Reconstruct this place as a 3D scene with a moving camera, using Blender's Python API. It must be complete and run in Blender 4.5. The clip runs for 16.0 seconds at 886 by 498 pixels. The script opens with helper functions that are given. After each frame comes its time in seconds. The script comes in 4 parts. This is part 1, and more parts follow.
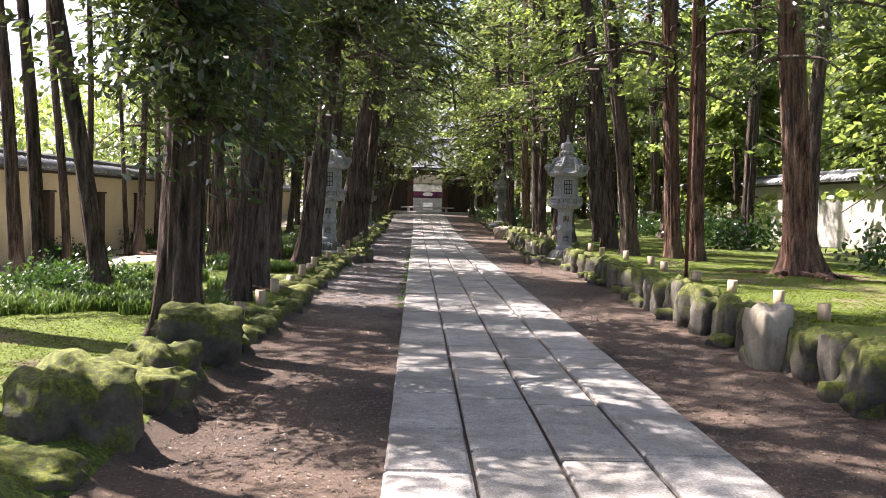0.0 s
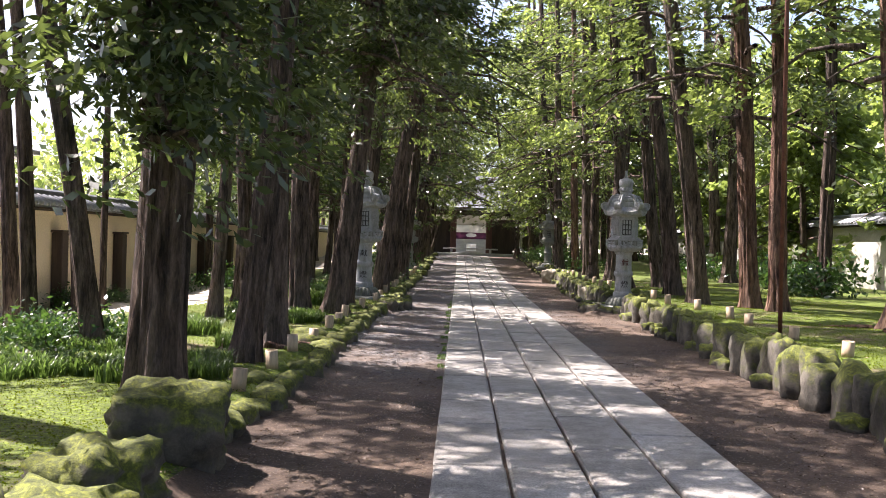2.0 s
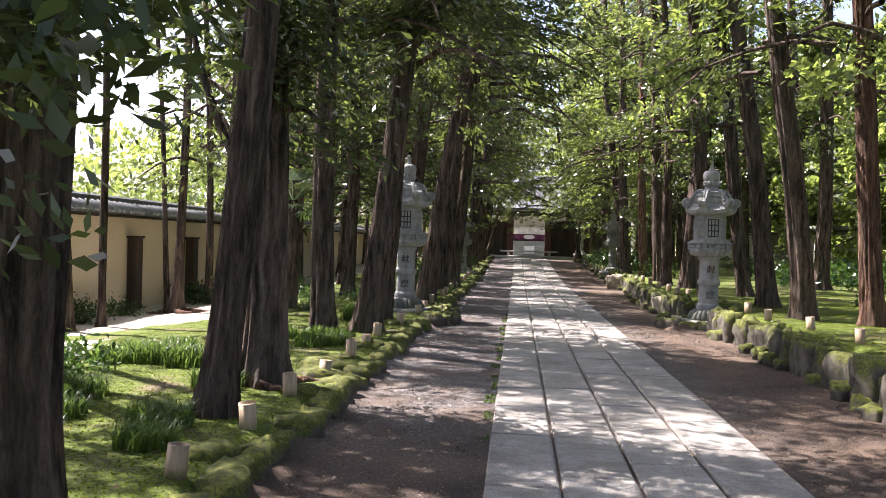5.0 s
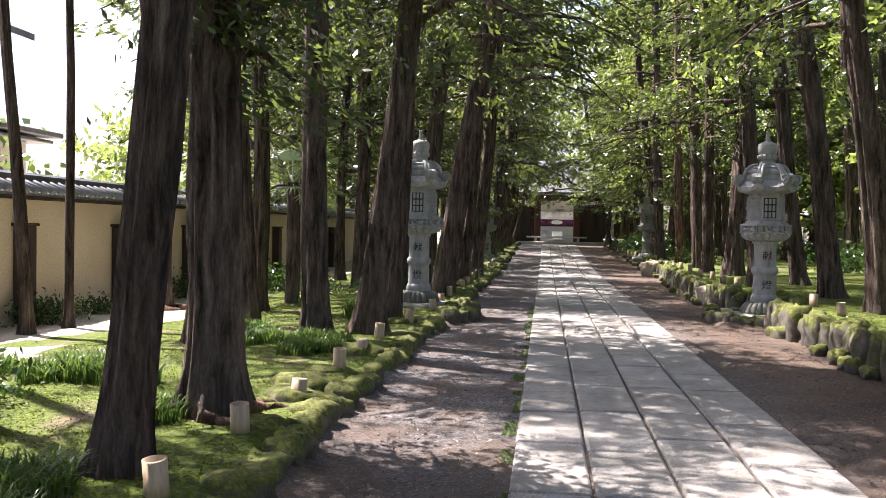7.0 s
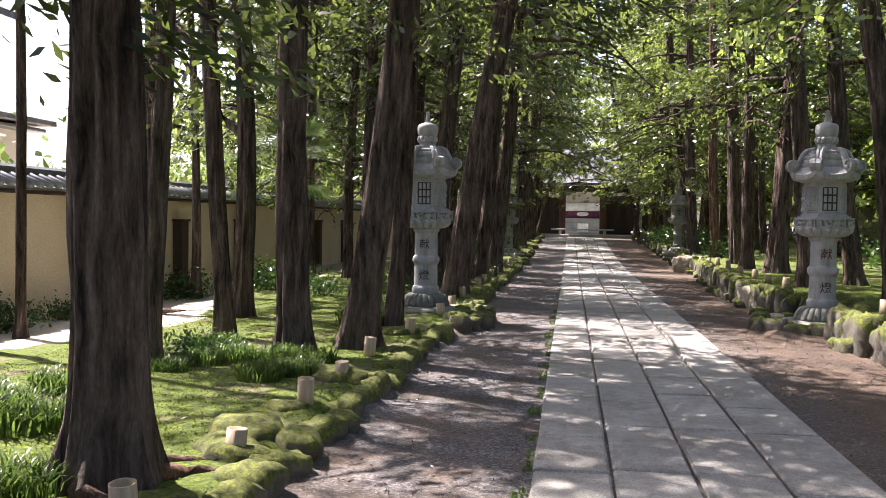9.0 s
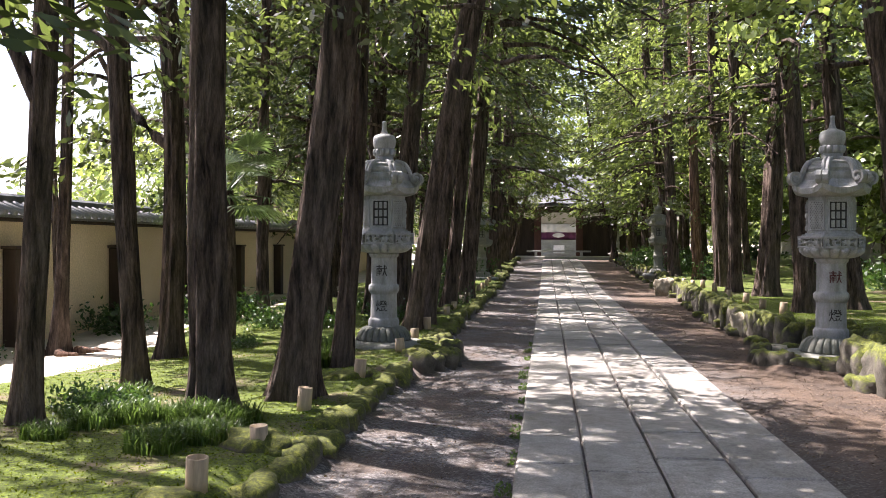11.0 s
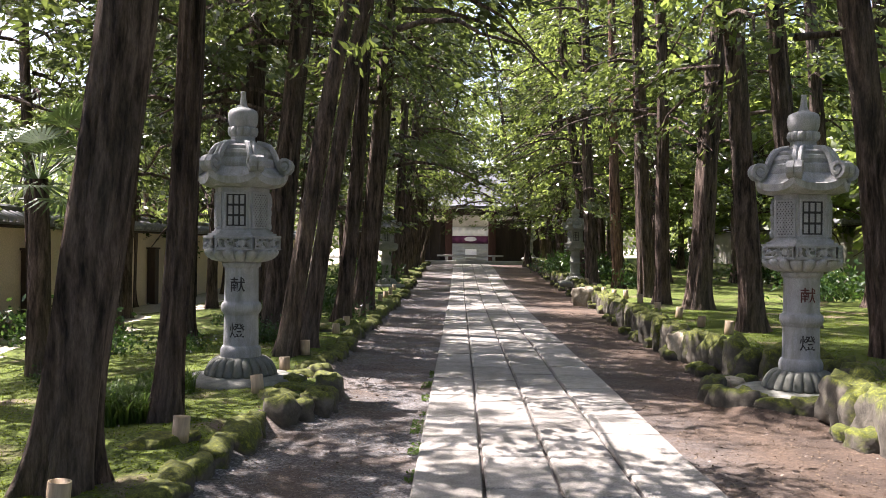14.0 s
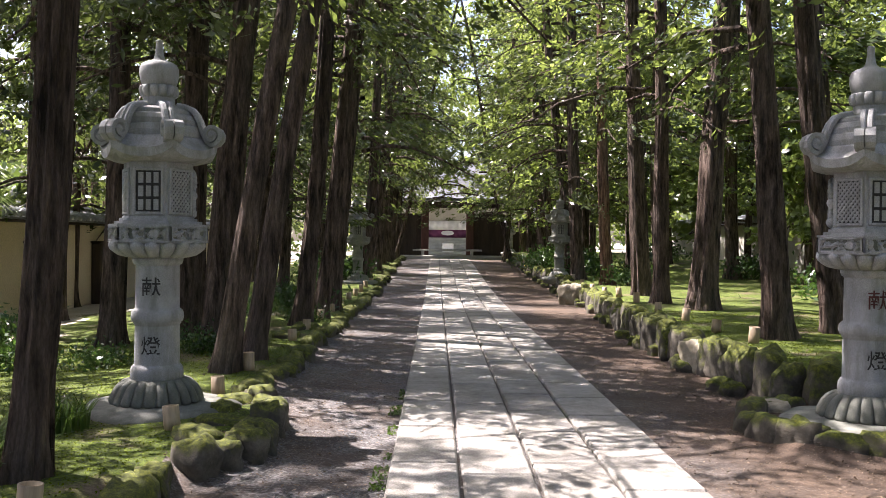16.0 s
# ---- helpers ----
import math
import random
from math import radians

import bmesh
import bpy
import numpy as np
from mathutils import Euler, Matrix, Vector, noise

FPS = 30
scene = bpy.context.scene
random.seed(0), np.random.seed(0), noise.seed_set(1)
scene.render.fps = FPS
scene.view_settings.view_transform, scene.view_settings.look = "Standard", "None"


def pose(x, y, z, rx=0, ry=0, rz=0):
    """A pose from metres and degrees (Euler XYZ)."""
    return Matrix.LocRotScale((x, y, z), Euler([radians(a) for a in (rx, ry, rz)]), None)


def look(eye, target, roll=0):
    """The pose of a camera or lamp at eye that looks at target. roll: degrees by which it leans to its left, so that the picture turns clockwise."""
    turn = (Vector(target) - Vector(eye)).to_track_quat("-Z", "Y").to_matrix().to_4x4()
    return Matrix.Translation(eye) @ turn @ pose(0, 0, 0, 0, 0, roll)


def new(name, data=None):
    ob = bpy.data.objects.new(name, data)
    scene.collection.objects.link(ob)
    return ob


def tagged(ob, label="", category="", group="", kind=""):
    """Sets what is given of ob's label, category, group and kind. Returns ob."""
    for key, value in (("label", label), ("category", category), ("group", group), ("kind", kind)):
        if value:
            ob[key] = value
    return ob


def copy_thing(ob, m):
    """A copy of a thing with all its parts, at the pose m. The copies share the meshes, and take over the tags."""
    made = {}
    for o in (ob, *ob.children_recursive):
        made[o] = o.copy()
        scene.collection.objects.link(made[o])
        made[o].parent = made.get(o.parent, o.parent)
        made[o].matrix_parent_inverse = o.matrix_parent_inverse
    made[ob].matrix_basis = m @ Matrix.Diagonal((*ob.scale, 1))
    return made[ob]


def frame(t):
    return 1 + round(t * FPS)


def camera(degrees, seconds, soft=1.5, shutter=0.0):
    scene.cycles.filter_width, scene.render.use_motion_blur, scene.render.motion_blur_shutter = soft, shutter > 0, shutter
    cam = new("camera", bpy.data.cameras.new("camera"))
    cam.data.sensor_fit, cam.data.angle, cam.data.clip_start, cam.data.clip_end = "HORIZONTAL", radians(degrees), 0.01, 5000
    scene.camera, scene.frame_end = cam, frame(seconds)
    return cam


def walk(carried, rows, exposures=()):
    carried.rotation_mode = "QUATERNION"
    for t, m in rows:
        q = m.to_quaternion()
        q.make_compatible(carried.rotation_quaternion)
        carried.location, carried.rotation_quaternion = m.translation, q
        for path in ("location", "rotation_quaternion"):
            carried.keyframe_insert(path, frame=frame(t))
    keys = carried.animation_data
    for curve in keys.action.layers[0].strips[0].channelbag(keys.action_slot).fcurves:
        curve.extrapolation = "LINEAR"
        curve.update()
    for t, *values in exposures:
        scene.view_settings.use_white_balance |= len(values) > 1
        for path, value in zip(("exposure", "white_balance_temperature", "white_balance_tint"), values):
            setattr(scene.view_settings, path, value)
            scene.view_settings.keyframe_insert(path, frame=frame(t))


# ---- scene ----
cam = camera(53.4, 16.0, soft=0.6)
PATH = [
    (0, (-0.091, -0.236, 1.439), (-0.028, 1.76, 1.334), 1.6),
    (0.5, (-0.108, 0.25, 1.437), (-0.053, 2.247, 1.348), 1.7),
    (1, (-0.105, 0.689, 1.438), (-0.073, 2.688, 1.373), 1.7),
    (1.5, (-0.11, 1.157, 1.44), (-0.107, 3.156, 1.401), 1.7),
    (2, (-0.097, 1.652, 1.454), (-0.134, 3.652, 1.439), 1.7),
    (2.5, (-0.094, 2.082, 1.467), (-0.172, 4.08, 1.472), 1.6),
    (3, (-0.093, 2.507, 1.476), (-0.19, 4.505, 1.485), 1.5),
    (3.5, (-0.104, 2.977, 1.474), (-0.213, 4.974, 1.481), 1.7),
    (4, (-0.097, 3.38, 1.497), (-0.225, 5.376, 1.499), 1.8),
    (4.2, (-0.089, 3.551, 1.5), (-0.225, 5.546, 1.5), 1.8),
    (6.3, (-0.038, 5.642, 1.505), (-0.246, 7.631, 1.47), 0.9),
    (6.5, (-0.046, 5.832, 1.489), (-0.258, 7.821, 1.454), 0.9),
    (7, (-0.051, 6.324, 1.487), (-0.28, 8.31, 1.441), 0.9),
    (7.5, (-0.044, 6.802, 1.479), (-0.294, 8.786, 1.424), 0.9),
    (8, (-0.049, 7.275, 1.477), (-0.319, 9.256, 1.414), 0.8),
    (8.2, (-0.053, 7.475, 1.486), (-0.333, 9.454, 1.417), 1.0),
    (10.3, (0.035, 9.096, 1.575), (-0.244, 11.074, 1.544), 0.2),
    (10.5, (-0.022, 9.27, 1.545), (-0.281, 11.252, 1.523), 0.5),
    (11, (-0.024, 9.759, 1.543), (-0.257, 11.744, 1.529), 0.2),
    (11.5, (-0.016, 10.208, 1.545), (-0.22, 12.197, 1.535), 0.3),
    (12, (-0.027, 10.68, 1.556), (-0.196, 12.672, 1.545), 0.4),
    (12.5, (0.007, 11.117, 1.564), (-0.138, 13.112, 1.554), 0.3),
    (13, (0.023, 11.552, 1.563), (-0.085, 13.549, 1.555), 0.4),
    (13.5, (0.046, 11.996, 1.567), (-0.027, 13.995, 1.562), 0.5),
    (14, (0.07, 12.407, 1.586), (0.033, 14.406, 1.58), 0.6),
    (14.5, (0.073, 12.855, 1.581), (0.072, 14.855, 1.578), 0.6),
    (15, (0.088, 13.355, 1.58), (0.092, 15.354, 1.572), 0.5),
    (15.5, (0.089, 13.882, 1.567), (0.099, 15.882, 1.555), 0.3),
    (16, (0.075, 14.401, 1.562), (0.091, 16.401, 1.544), 0.6),
]
walk(cam, [(t, look(eye, target, roll)) for t, eye, target, roll in PATH], exposures=((0, 2.22, 6400, 24), (16, 2.22, 6400, 24)))

# ---------- light ----------
SUN_AZ, SUN_EL = radians(-60), radians(57)
sun_dir = Vector((math.sin(SUN_AZ) * math.cos(SUN_EL), math.cos(SUN_AZ) * math.cos(SUN_EL), math.sin(SUN_EL)))
world = bpy.data.worlds.new("sky")
scene.world = world
world.use_nodes = True
wn = world.node_tree.nodes
sky = wn.new("ShaderNodeTexSky")
sky.sky_type = "NISHITA"
sky.sun_disc = False
sky.sun_elevation, sky.sun_rotation = SUN_EL, SUN_AZ
sky.dust_density = 3.0
world.node_tree.links.new(sky.outputs[0], wn["Background"].inputs[0])
wn["Background"].inputs[1].default_value = 0.078
sun_data = bpy.data.lights.new("sun", "SUN")
sun_data.energy, sun_data.angle, sun_data.color = 5.0, radians(0.53), (1.0, 0.95, 0.87)
sun = new("sun", sun_data)
sun.matrix_world = look(sun_dir * 60, (0, 0, 0))

# ---------- materials ----------


def material(name, rough=0.8, metal=0.0):
    m = bpy.data.materials.new(name)
    m.use_nodes = True
    n, l = m.node_tree.nodes, m.node_tree.links
    b = n["Principled BSDF"]
    b.inputs["Roughness"].default_value = rough
    b.inputs["Metallic"].default_value = metal
    return m, n, l, b


def coords(n, l, scale=(1, 1, 1), kind="Object"):
    tc = n.new("ShaderNodeTexCoord")
    mp = n.new("ShaderNodeMapping")
    mp.inputs["Scale"].default_value = scale
    l.new(tc.outputs[kind], mp.inputs[0])
    return mp.outputs[0]


def world_coords(n, l, scale=(1, 1, 1)):
    g = n.new("ShaderNodeNewGeometry")
    mp = n.new("ShaderNodeMapping")
    mp.inputs["Scale"].default_value = scale
    l.new(g.outputs["Position"], mp.inputs[0])
    return mp.outputs[0]


def noise_node(n, l, vec, scale, detail=4.0, rough=0.6):
    t = n.new("ShaderNodeTexNoise")
    t.inputs["Scale"].default_value, t.inputs["Detail"].default_value = scale, detail
    t.inputs["Roughness"].default_value = rough
    l.new(vec, t.inputs["Vector"])
    return t.outputs["Fac"]


def ramp(n, l, fac, stops):
    r = n.new("ShaderNodeValToRGB")
    e = r.color_ramp.elements
    while len(e) < len(stops):
        e.new(0.5)
    for i, (p, c) in enumerate(stops):
        e[i].position, e[i].color = p, (*c, 1)
    l.new(fac, r.inputs[0])
    return r.outputs[0]


def mix(n, l, fac, a, b, mode="MIX"):
    x = n.new("ShaderNodeMix")
    x.data_type, x.blend_type = "RGBA", mode
    for sock, val in ((x.inputs[0], fac), (x.inputs[6], a), (x.inputs[7], b)):
        if hasattr(val, "links"):
            l.new(val, sock)
        elif isinstance(val, tuple):
            sock.default_value = (*val, 1)
        else:
            sock.default_value = val
    return x.outputs[2]


def bump(n, l, b, height, strength=0.5, dist=0.02):
    k = n.new("ShaderNodeBump")
    k.inputs["Strength"].default_value, k.inputs["Distance"].default_value = strength, dist
    l.new(height, k.inputs["Height"])
    l.new(k.outputs[0], b.inputs["Normal"])


def simple(name, c1, c2, scale=6.0, rough=0.8, bump_s=0.3, fine=40.0, stretch=(1, 1, 1), vary=0.0, dist=0.01):
    """Two tones in large and fine noise, with relief."""
    m, n, l, b = material(name, rough)
    v = coords(n, l, stretch)
    big = noise_node(n, l, v, scale)
    small = noise_node(n, l, v, fine, 6.0, 0.7)
    col = ramp(n, l, big, [(0.3, c1), (0.7, c2)])
    col = mix(n, l, 0.55, col, ramp(n, l, small, [(0.3, (0.35, 0.35, 0.35)), (0.7, (1, 1, 1))]), "MULTIPLY")
    if vary:
        oi = n.new("ShaderNodeObjectInfo")
        col = mix(n, l, vary, col, ramp(n, l, oi.outputs["Random"], [(0.0, (0.45, 0.45, 0.45)), (1.0, (1, 1, 1))]), "MULTIPLY")
    l.new(col, b.inputs["Base Color"])
    bump(n, l, b, small, bump_s, dist)
    return m


def leaf_material(name, c1, c2, through_col, share=0.38, gloss=0.5):
    m, n, l, b = material(name, 0.3)
    g = n.new("ShaderNodeNewGeometry")
    col = ramp(n, l, g.outputs["Random Per Island"], [(0.0, c1), (0.6, tuple(0.6 * p + 0.4 * q for p, q in zip(c1, c2))), (1.0, c2)])
    l.new(col, b.inputs["Base Color"])
    b.inputs["Specular IOR Level"].default_value = gloss
    tr = n.new("ShaderNodeBsdfTranslucent")
    l.new(mix(n, l, g.outputs["Random Per Island"], tuple(0.6 * c for c in through_col), through_col), tr.inputs[0])
    ms = n.new("ShaderNodeMixShader")
    ms.inputs[0].default_value = share
    l.new(b.outputs[0], ms.inputs[1])
    l.new(tr.outputs[0], ms.inputs[2])
    l.new(ms.outputs[0], n["Material Output"].inputs[0])
    return m


def bark_material(name, dark, mid, light):
    """Fibrous bark: wandering furrows, peeling strips and grey weathered patches."""
    m, n, l, b = material(name, 0.95)
    b.inputs["Specular IOR Level"].default_value = 0.2
    v = coords(n, l, (1, 1, 0.14))
    wob = n.new("ShaderNodeTexNoise")
    wob.inputs["Scale"].default_value = 3.0
    l.new(coords(n, l, (1, 1, 0.5)), wob.inputs["Vector"])
    bend = n.new("ShaderNodeVectorMath")
    bend.operation = "MULTIPLY_ADD"
    l.new(wob.outputs["Color"], bend.inputs[0])
    bend.inputs[1].default_value = (0.16, 0.16, 0.0)
    l.new(v, bend.inputs[2])
    fib = noise_node(n, l, bend.outputs[0], 15.0, 8.0, 0.62)
    fine = noise_node(n, l, coords(n, l, (1, 1, 0.22)), 70.0, 5.0, 0.7)
    big = noise_node(n, l, coords(n, l, (1, 1, 0.35)), 1.7, 4.0)
    strip = noise_node(n, l, coords(n, l, (1, 1, 0.1)), 6.0, 3.0)
    col = ramp(n, l, fib, [(0.36, dark), (0.5, mid), (0.72, light)])
    col = mix(n, l, ramp(n, l, strip, [(0.56, (0, 0, 0)), (0.68, (0.5, 0.5, 0.5))]), col, light)
    col = mix(n, l, ramp(n, l, big, [(0.42, (0, 0, 0)), (0.7, (0.5, 0.5, 0.5))]), col, (0.095, 0.09, 0.075))
    col = mix(n, l, 0.6, col, ramp(n, l, fine, [(0.35, (0.4, 0.4, 0.4)), (0.62, (1.15, 1.15, 1.15))]), "MULTIPLY")
    oi = n.new("ShaderNodeObjectInfo")
    col = mix(n, l, 0.5, col, ramp(n, l, oi.outputs["Random"], [(0.0, (0.5, 0.47, 0.46)), (1.0, (1, 1, 1))]), "MULTIPLY")
    l.new(col, b.inputs["Base Color"])
    relief = mix(n, l, 0.25, fib, fine)
    bump(n, l, b, relief, 1.0, 0.11)
    return m


BARK = bark_material("cedar_bark", (0.021, 0.015, 0.012), (0.12, 0.086, 0.068), (0.31, 0.235, 0.19))
BARK_RED = bark_material("red_bark", (0.04, 0.02, 0.014), (0.18, 0.1, 0.068), (0.42, 0.27, 0.19))
LEAF = leaf_material("cedar_leaf", (0.016, 0.026, 0.01), (0.08, 0.105, 0.04), (0.2, 0.265, 0.055), 0.4)
# Lighter leaf; the backlight on far and right-hand foliage is in its colour.
LEAF_SUNLIT = leaf_material("sunlit_leaf", (0.04, 0.065, 0.02), (0.13, 0.17, 0.055), (0.37, 0.48, 0.1), 0.46)
# Darker leaf; the shade of left grove and near boughs is in its colour.
LEAF_SHADED = leaf_material("shaded_conifer_leaf", (0.014, 0.024, 0.011), (0.06, 0.085, 0.036), (0.17, 0.23, 0.05), 0.35, 0.3)
LEAF_MID = leaf_material("hedge_leaf", (0.03, 0.06, 0.02), (0.08, 0.13, 0.04), (0.2, 0.3, 0.06), 0.35)
LEAF_DARK = leaf_material("shrub_leaf", (0.02, 0.05, 0.015), (0.05, 0.1, 0.03), (0.1, 0.2, 0.03), 0.3, 0.5)
GRASS = leaf_material("grass_blade", (0.035, 0.065, 0.015), (0.085, 0.135, 0.035), (0.17, 0.28, 0.05), 0.35, 0.12)
PALM = leaf_material("palm_leaf", (0.05, 0.09, 0.03), (0.1, 0.15, 0.06), (0.2, 0.3, 0.08), 0.3, 0.6)


def slab_material():
    m, n, l, b = material("granite_slab", 0.75)
    v = world_coords(n, l)
    speck = noise_node(n, l, v, 75.0, 4.0, 0.85)
    stain = noise_node(n, l, v, 1.7, 5.0, 0.65)
    col = ramp(n, l, speck, [(0.35, (0.18, 0.175, 0.155)), (0.65, (0.52, 0.5, 0.455))])
    col = mix(n, l, 0.7, col, ramp(n, l, stain, [(0.32, (0.42, 0.4, 0.36)), (0.62, (1, 1, 1))]), "MULTIPLY")
    blot = noise_node(n, l, v, 9.0, 6.0, 0.75)
    col = mix(n, l, 0.6, col, ramp(n, l, blot, [(0.36, (0.5, 0.48, 0.44)), (0.56, (1, 1, 1))]), "MULTIPLY")
    oi = n.new("ShaderNodeObjectInfo")
    col = mix(n, l, 0.6, col, ramp(n, l, oi.outputs["Random"], [(0.0, (0.62, 0.6, 0.57)), (1.0, (1, 0.99, 0.97))]), "MULTIPLY")
    l.new(col, b.inputs["Base Color"])
    bump(n, l, b, noise_node(n, l, v, 55.0, 5.0, 0.7), 0.45, 0.006)
    return m


def dirt_material():
    m, n, l, b = material("packed_earth", 0.95)
    v = world_coords(n, l)
    big = noise_node(n, l, v, 0.9, 5.0)
    grit = noise_node(n, l, v, 36.0, 6.0, 0.8)
    col = ramp(n, l, big, [(0.32, (0.04, 0.027, 0.018)), (0.68, (0.13, 0.09, 0.06))])
    col = mix(n, l, 0.7, col, ramp(n, l, grit, [(0.36, (0.3, 0.28, 0.27)), (0.62, (1.35, 1.3, 1.25))]), "MULTIPLY")
    # grey gravel spread over the earth left of the slabs, further along
    sep = n.new("ShaderNodeSeparateXYZ")
    l.new(v, sep.inputs[0])
    along = n.new("ShaderNodeMapRange")
    along.inputs[1].default_value, along.inputs[2].default_value = 9.5, 14.5
    l.new(sep.outputs[1], along.inputs[0])
    across = n.new("ShaderNodeMapRange")
    across.inputs[1].default_value, across.inputs[2].default_value = 2.6, 1.2
    l.new(sep.outputs[0], across.inputs[0])
    spread = n.new("ShaderNodeMath")
    spread.operation = "MULTIPLY"
    l.new(along.outputs[0], spread.inputs[0])
    l.new(across.outputs[0], spread.inputs[1])
    pebble = n.new("ShaderNodeTexVoronoi")
    pebble.inputs["Scale"].default_value = 55.0
    l.new(v, pebble.inputs["Vector"])
    tone = n.new("ShaderNodeSeparateColor")
    l.new(pebble.outputs["Color"], tone.inputs[0])
    gravel = ramp(n, l, tone.outputs[0], [(0.0, (0.05, 0.05, 0.05)), (0.6, (0.13, 0.128, 0.125)), (1.0, (0.28, 0.275, 0.265))])
    thin = ramp(n, l, noise_node(n, l, v, 1.6, 5.0, 0.7), [(0.4, (0.25, 0.25, 0.25)), (0.6, (0.9, 0.9, 0.9))])
    col = mix(n, l, mix(n, l, 1.0, thin, spread.outputs[0], "MULTIPLY"), col, gravel)
    vo = n.new("ShaderNodeTexVoronoi")
    vo.inputs["Scale"].default_value = 38.0
    l.new(v, vo.inputs["Vector"])
    chips = ramp(n, l, vo.outputs["Distance"], [(0.1, (1, 1, 1)), (0.2, (0, 0, 0))])
    patch = ramp(n, l, noise_node(n, l, v, 2.2, 4.0), [(0.5, (0, 0, 0)), (0.62, (0.7, 0.7, 0.7))])
    col = mix(n, l, mix(n, l, 1.0, chips, patch, "MULTIPLY"), col, (0.3, 0.27, 0.24))
    l.new(col, b.inputs["Base Color"])
    bump(n, l, b, grit, 0.9, 0.022)
    return m


def moss_material(name, bare=0.62):
    m, n, l, b = material(name, 1.0)
    v = world_coords(n, l)
    fuzz = noise_node(n, l, v, 26.0, 6.0, 0.8)
    big = noise_node(n, l, v, 1.1, 5.0)
    col = ramp(n, l, fuzz, [(0.36, (0.014, 0.022, 0.002)), (0.52, (0.066, 0.096, 0.004)), (0.68, (0.18, 0.24, 0.007))])
    soil = ramp(n, l, fuzz, [(0.3, (0.07, 0.05, 0.03)), (0.7, (0.2, 0.15, 0.1))])
    col = mix(n, l, ramp(n, l, big, [(bare - 0.08, (0, 0, 0)), (bare + 0.06, (1, 1, 1))]), col, soil)
    l.new(col, b.inputs["Base Color"])
    bump(n, l, b, fuzz, 0.8, 0.02)
    return m


def rock_material(name="mossy_rock", low=0.08, high=0.5):
    """Grey-brown stone whose upward faces carry moss."""
    m, n, l, b = material(name, 0.9)
    v = world_coords(n, l)
    g = n.new("ShaderNodeNewGeometry")
    sep = n.new("ShaderNodeSeparateXYZ")
    l.new(g.outputs["Normal"], sep.inputs[0])
    grain = noise_node(n, l, v, 45.0, 6.0, 0.7)
    big = noise_node(n, l, v, 5.0, 4.0)
    stone = ramp(n, l, big, [(0.35, (0.045, 0.04, 0.03)), (0.65, (0.14, 0.125, 0.095))])
    stone = mix(n, l, 0.6, stone, ramp(n, l, grain, [(0.3, (0.45, 0.45, 0.45)), (0.7, (1.1, 1.1, 1.1))]), "MULTIPLY")
    moss = ramp(n, l, noise_node(n, l, v, 22.0, 6.0, 0.8), [(0.36, (0.022, 0.028, 0.004)), (0.52, (0.075, 0.088, 0.008)), (0.68, (0.2, 0.215, 0.014))])
    add = n.new("ShaderNodeMath")
    add.operation = "MULTIPLY_ADD"
    l.new(noise_node(n, l, v, 7.0, 5.0), add.inputs[0])
    add.inputs[1].default_value = 1.5
    sub = n.new("ShaderNodeMath")
    sub.operation = "SUBTRACT"
    l.new(sep.outputs[2], sub.inputs[0])
    sub.inputs[1].default_value = 0.7
    l.new(sub.outputs[0], add.inputs[2])
    col = mix(n, l, ramp(n, l, add.outputs[0], [(low, (0, 0, 0)), (high, (1, 1, 1))]), stone, moss)
    l.new(col, b.inputs["Base Color"])
    bump(n, l, b, grain, 0.7, 0.015)
    return m


SLAB, DIRT = slab_material(), dirt_material()
MOSS = moss_material("moss")
ROCK = rock_material()
ROCK_BARE = rock_material("bare_rock", 0.32, 0.8)
SAND = simple("pale_sand", (0.42, 0.38, 0.3), (0.58, 0.53, 0.44), 2.0, 0.95, 0.4, 60)


def granite(name, dark, light, stain, amount):
    """Speckled granite with soft algae stains and rain streaks."""
    m, n, l, b = material(name, 0.85)
    v = coords(n, l)
    speck = noise_node(n, l, v, 130.0, 3.0, 0.8)
    cloud = noise_node(n, l, v, 4.0, 6.0, 0.7)
    streak = noise_node(n, l, coords(n, l, (1, 1, 0.18)), 9.0, 5.0, 0.65)
    col = ramp(n, l, cloud, [(0.3, dark), (0.7, light)])
    col = mix(n, l, 0.6, col, ramp(n, l, speck, [(0.35, (0.5, 0.5, 0.5)), (0.6, (1.12, 1.12, 1.12))]), "MULTIPLY")
    col = mix(n, l, ramp(n, l, streak, [(0.48, (0, 0, 0)), (0.68, (amount, amount, amount))]), col, stain)
    l.new(col, b.inputs["Base Color"])
    bump(n, l, b, speck, 0.3, 0.006)
    return m


LANTERN = granite("lantern_granite", (0.25, 0.257, 0.26), (0.41, 0.415, 0.415), (0.15, 0.16, 0.13), 0.7)
LANTERN_OLD = simple("weathered_granite", (0.22, 0.23, 0.19), (0.4, 0.4, 0.35), 4.0, 0.9, 0.5, 60)
LANTERN_BASE = simple("dark_granite", (0.1, 0.108, 0.085), (0.24, 0.245, 0.21), 7.0, 0.85, 0.3, 110)
WINDOW_DARK = simple("dark_window_stone", (0.025, 0.025, 0.025), (0.05, 0.05, 0.048), 8.0, 0.9)
INK = simple("ink", (0.012, 0.012, 0.012), (0.03, 0.028, 0.026), 8.0, 0.6)
BAMBOO = simple("dry_bamboo", (0.36, 0.26, 0.15), (0.52, 0.4, 0.25), 5.0, 0.6, 0.2, 60, (1, 1, 0.1), 0.4)
BAMBOO_IN = simple("bamboo_inside", (0.45, 0.32, 0.2), (0.6, 0.47, 0.32), 8.0, 0.8)
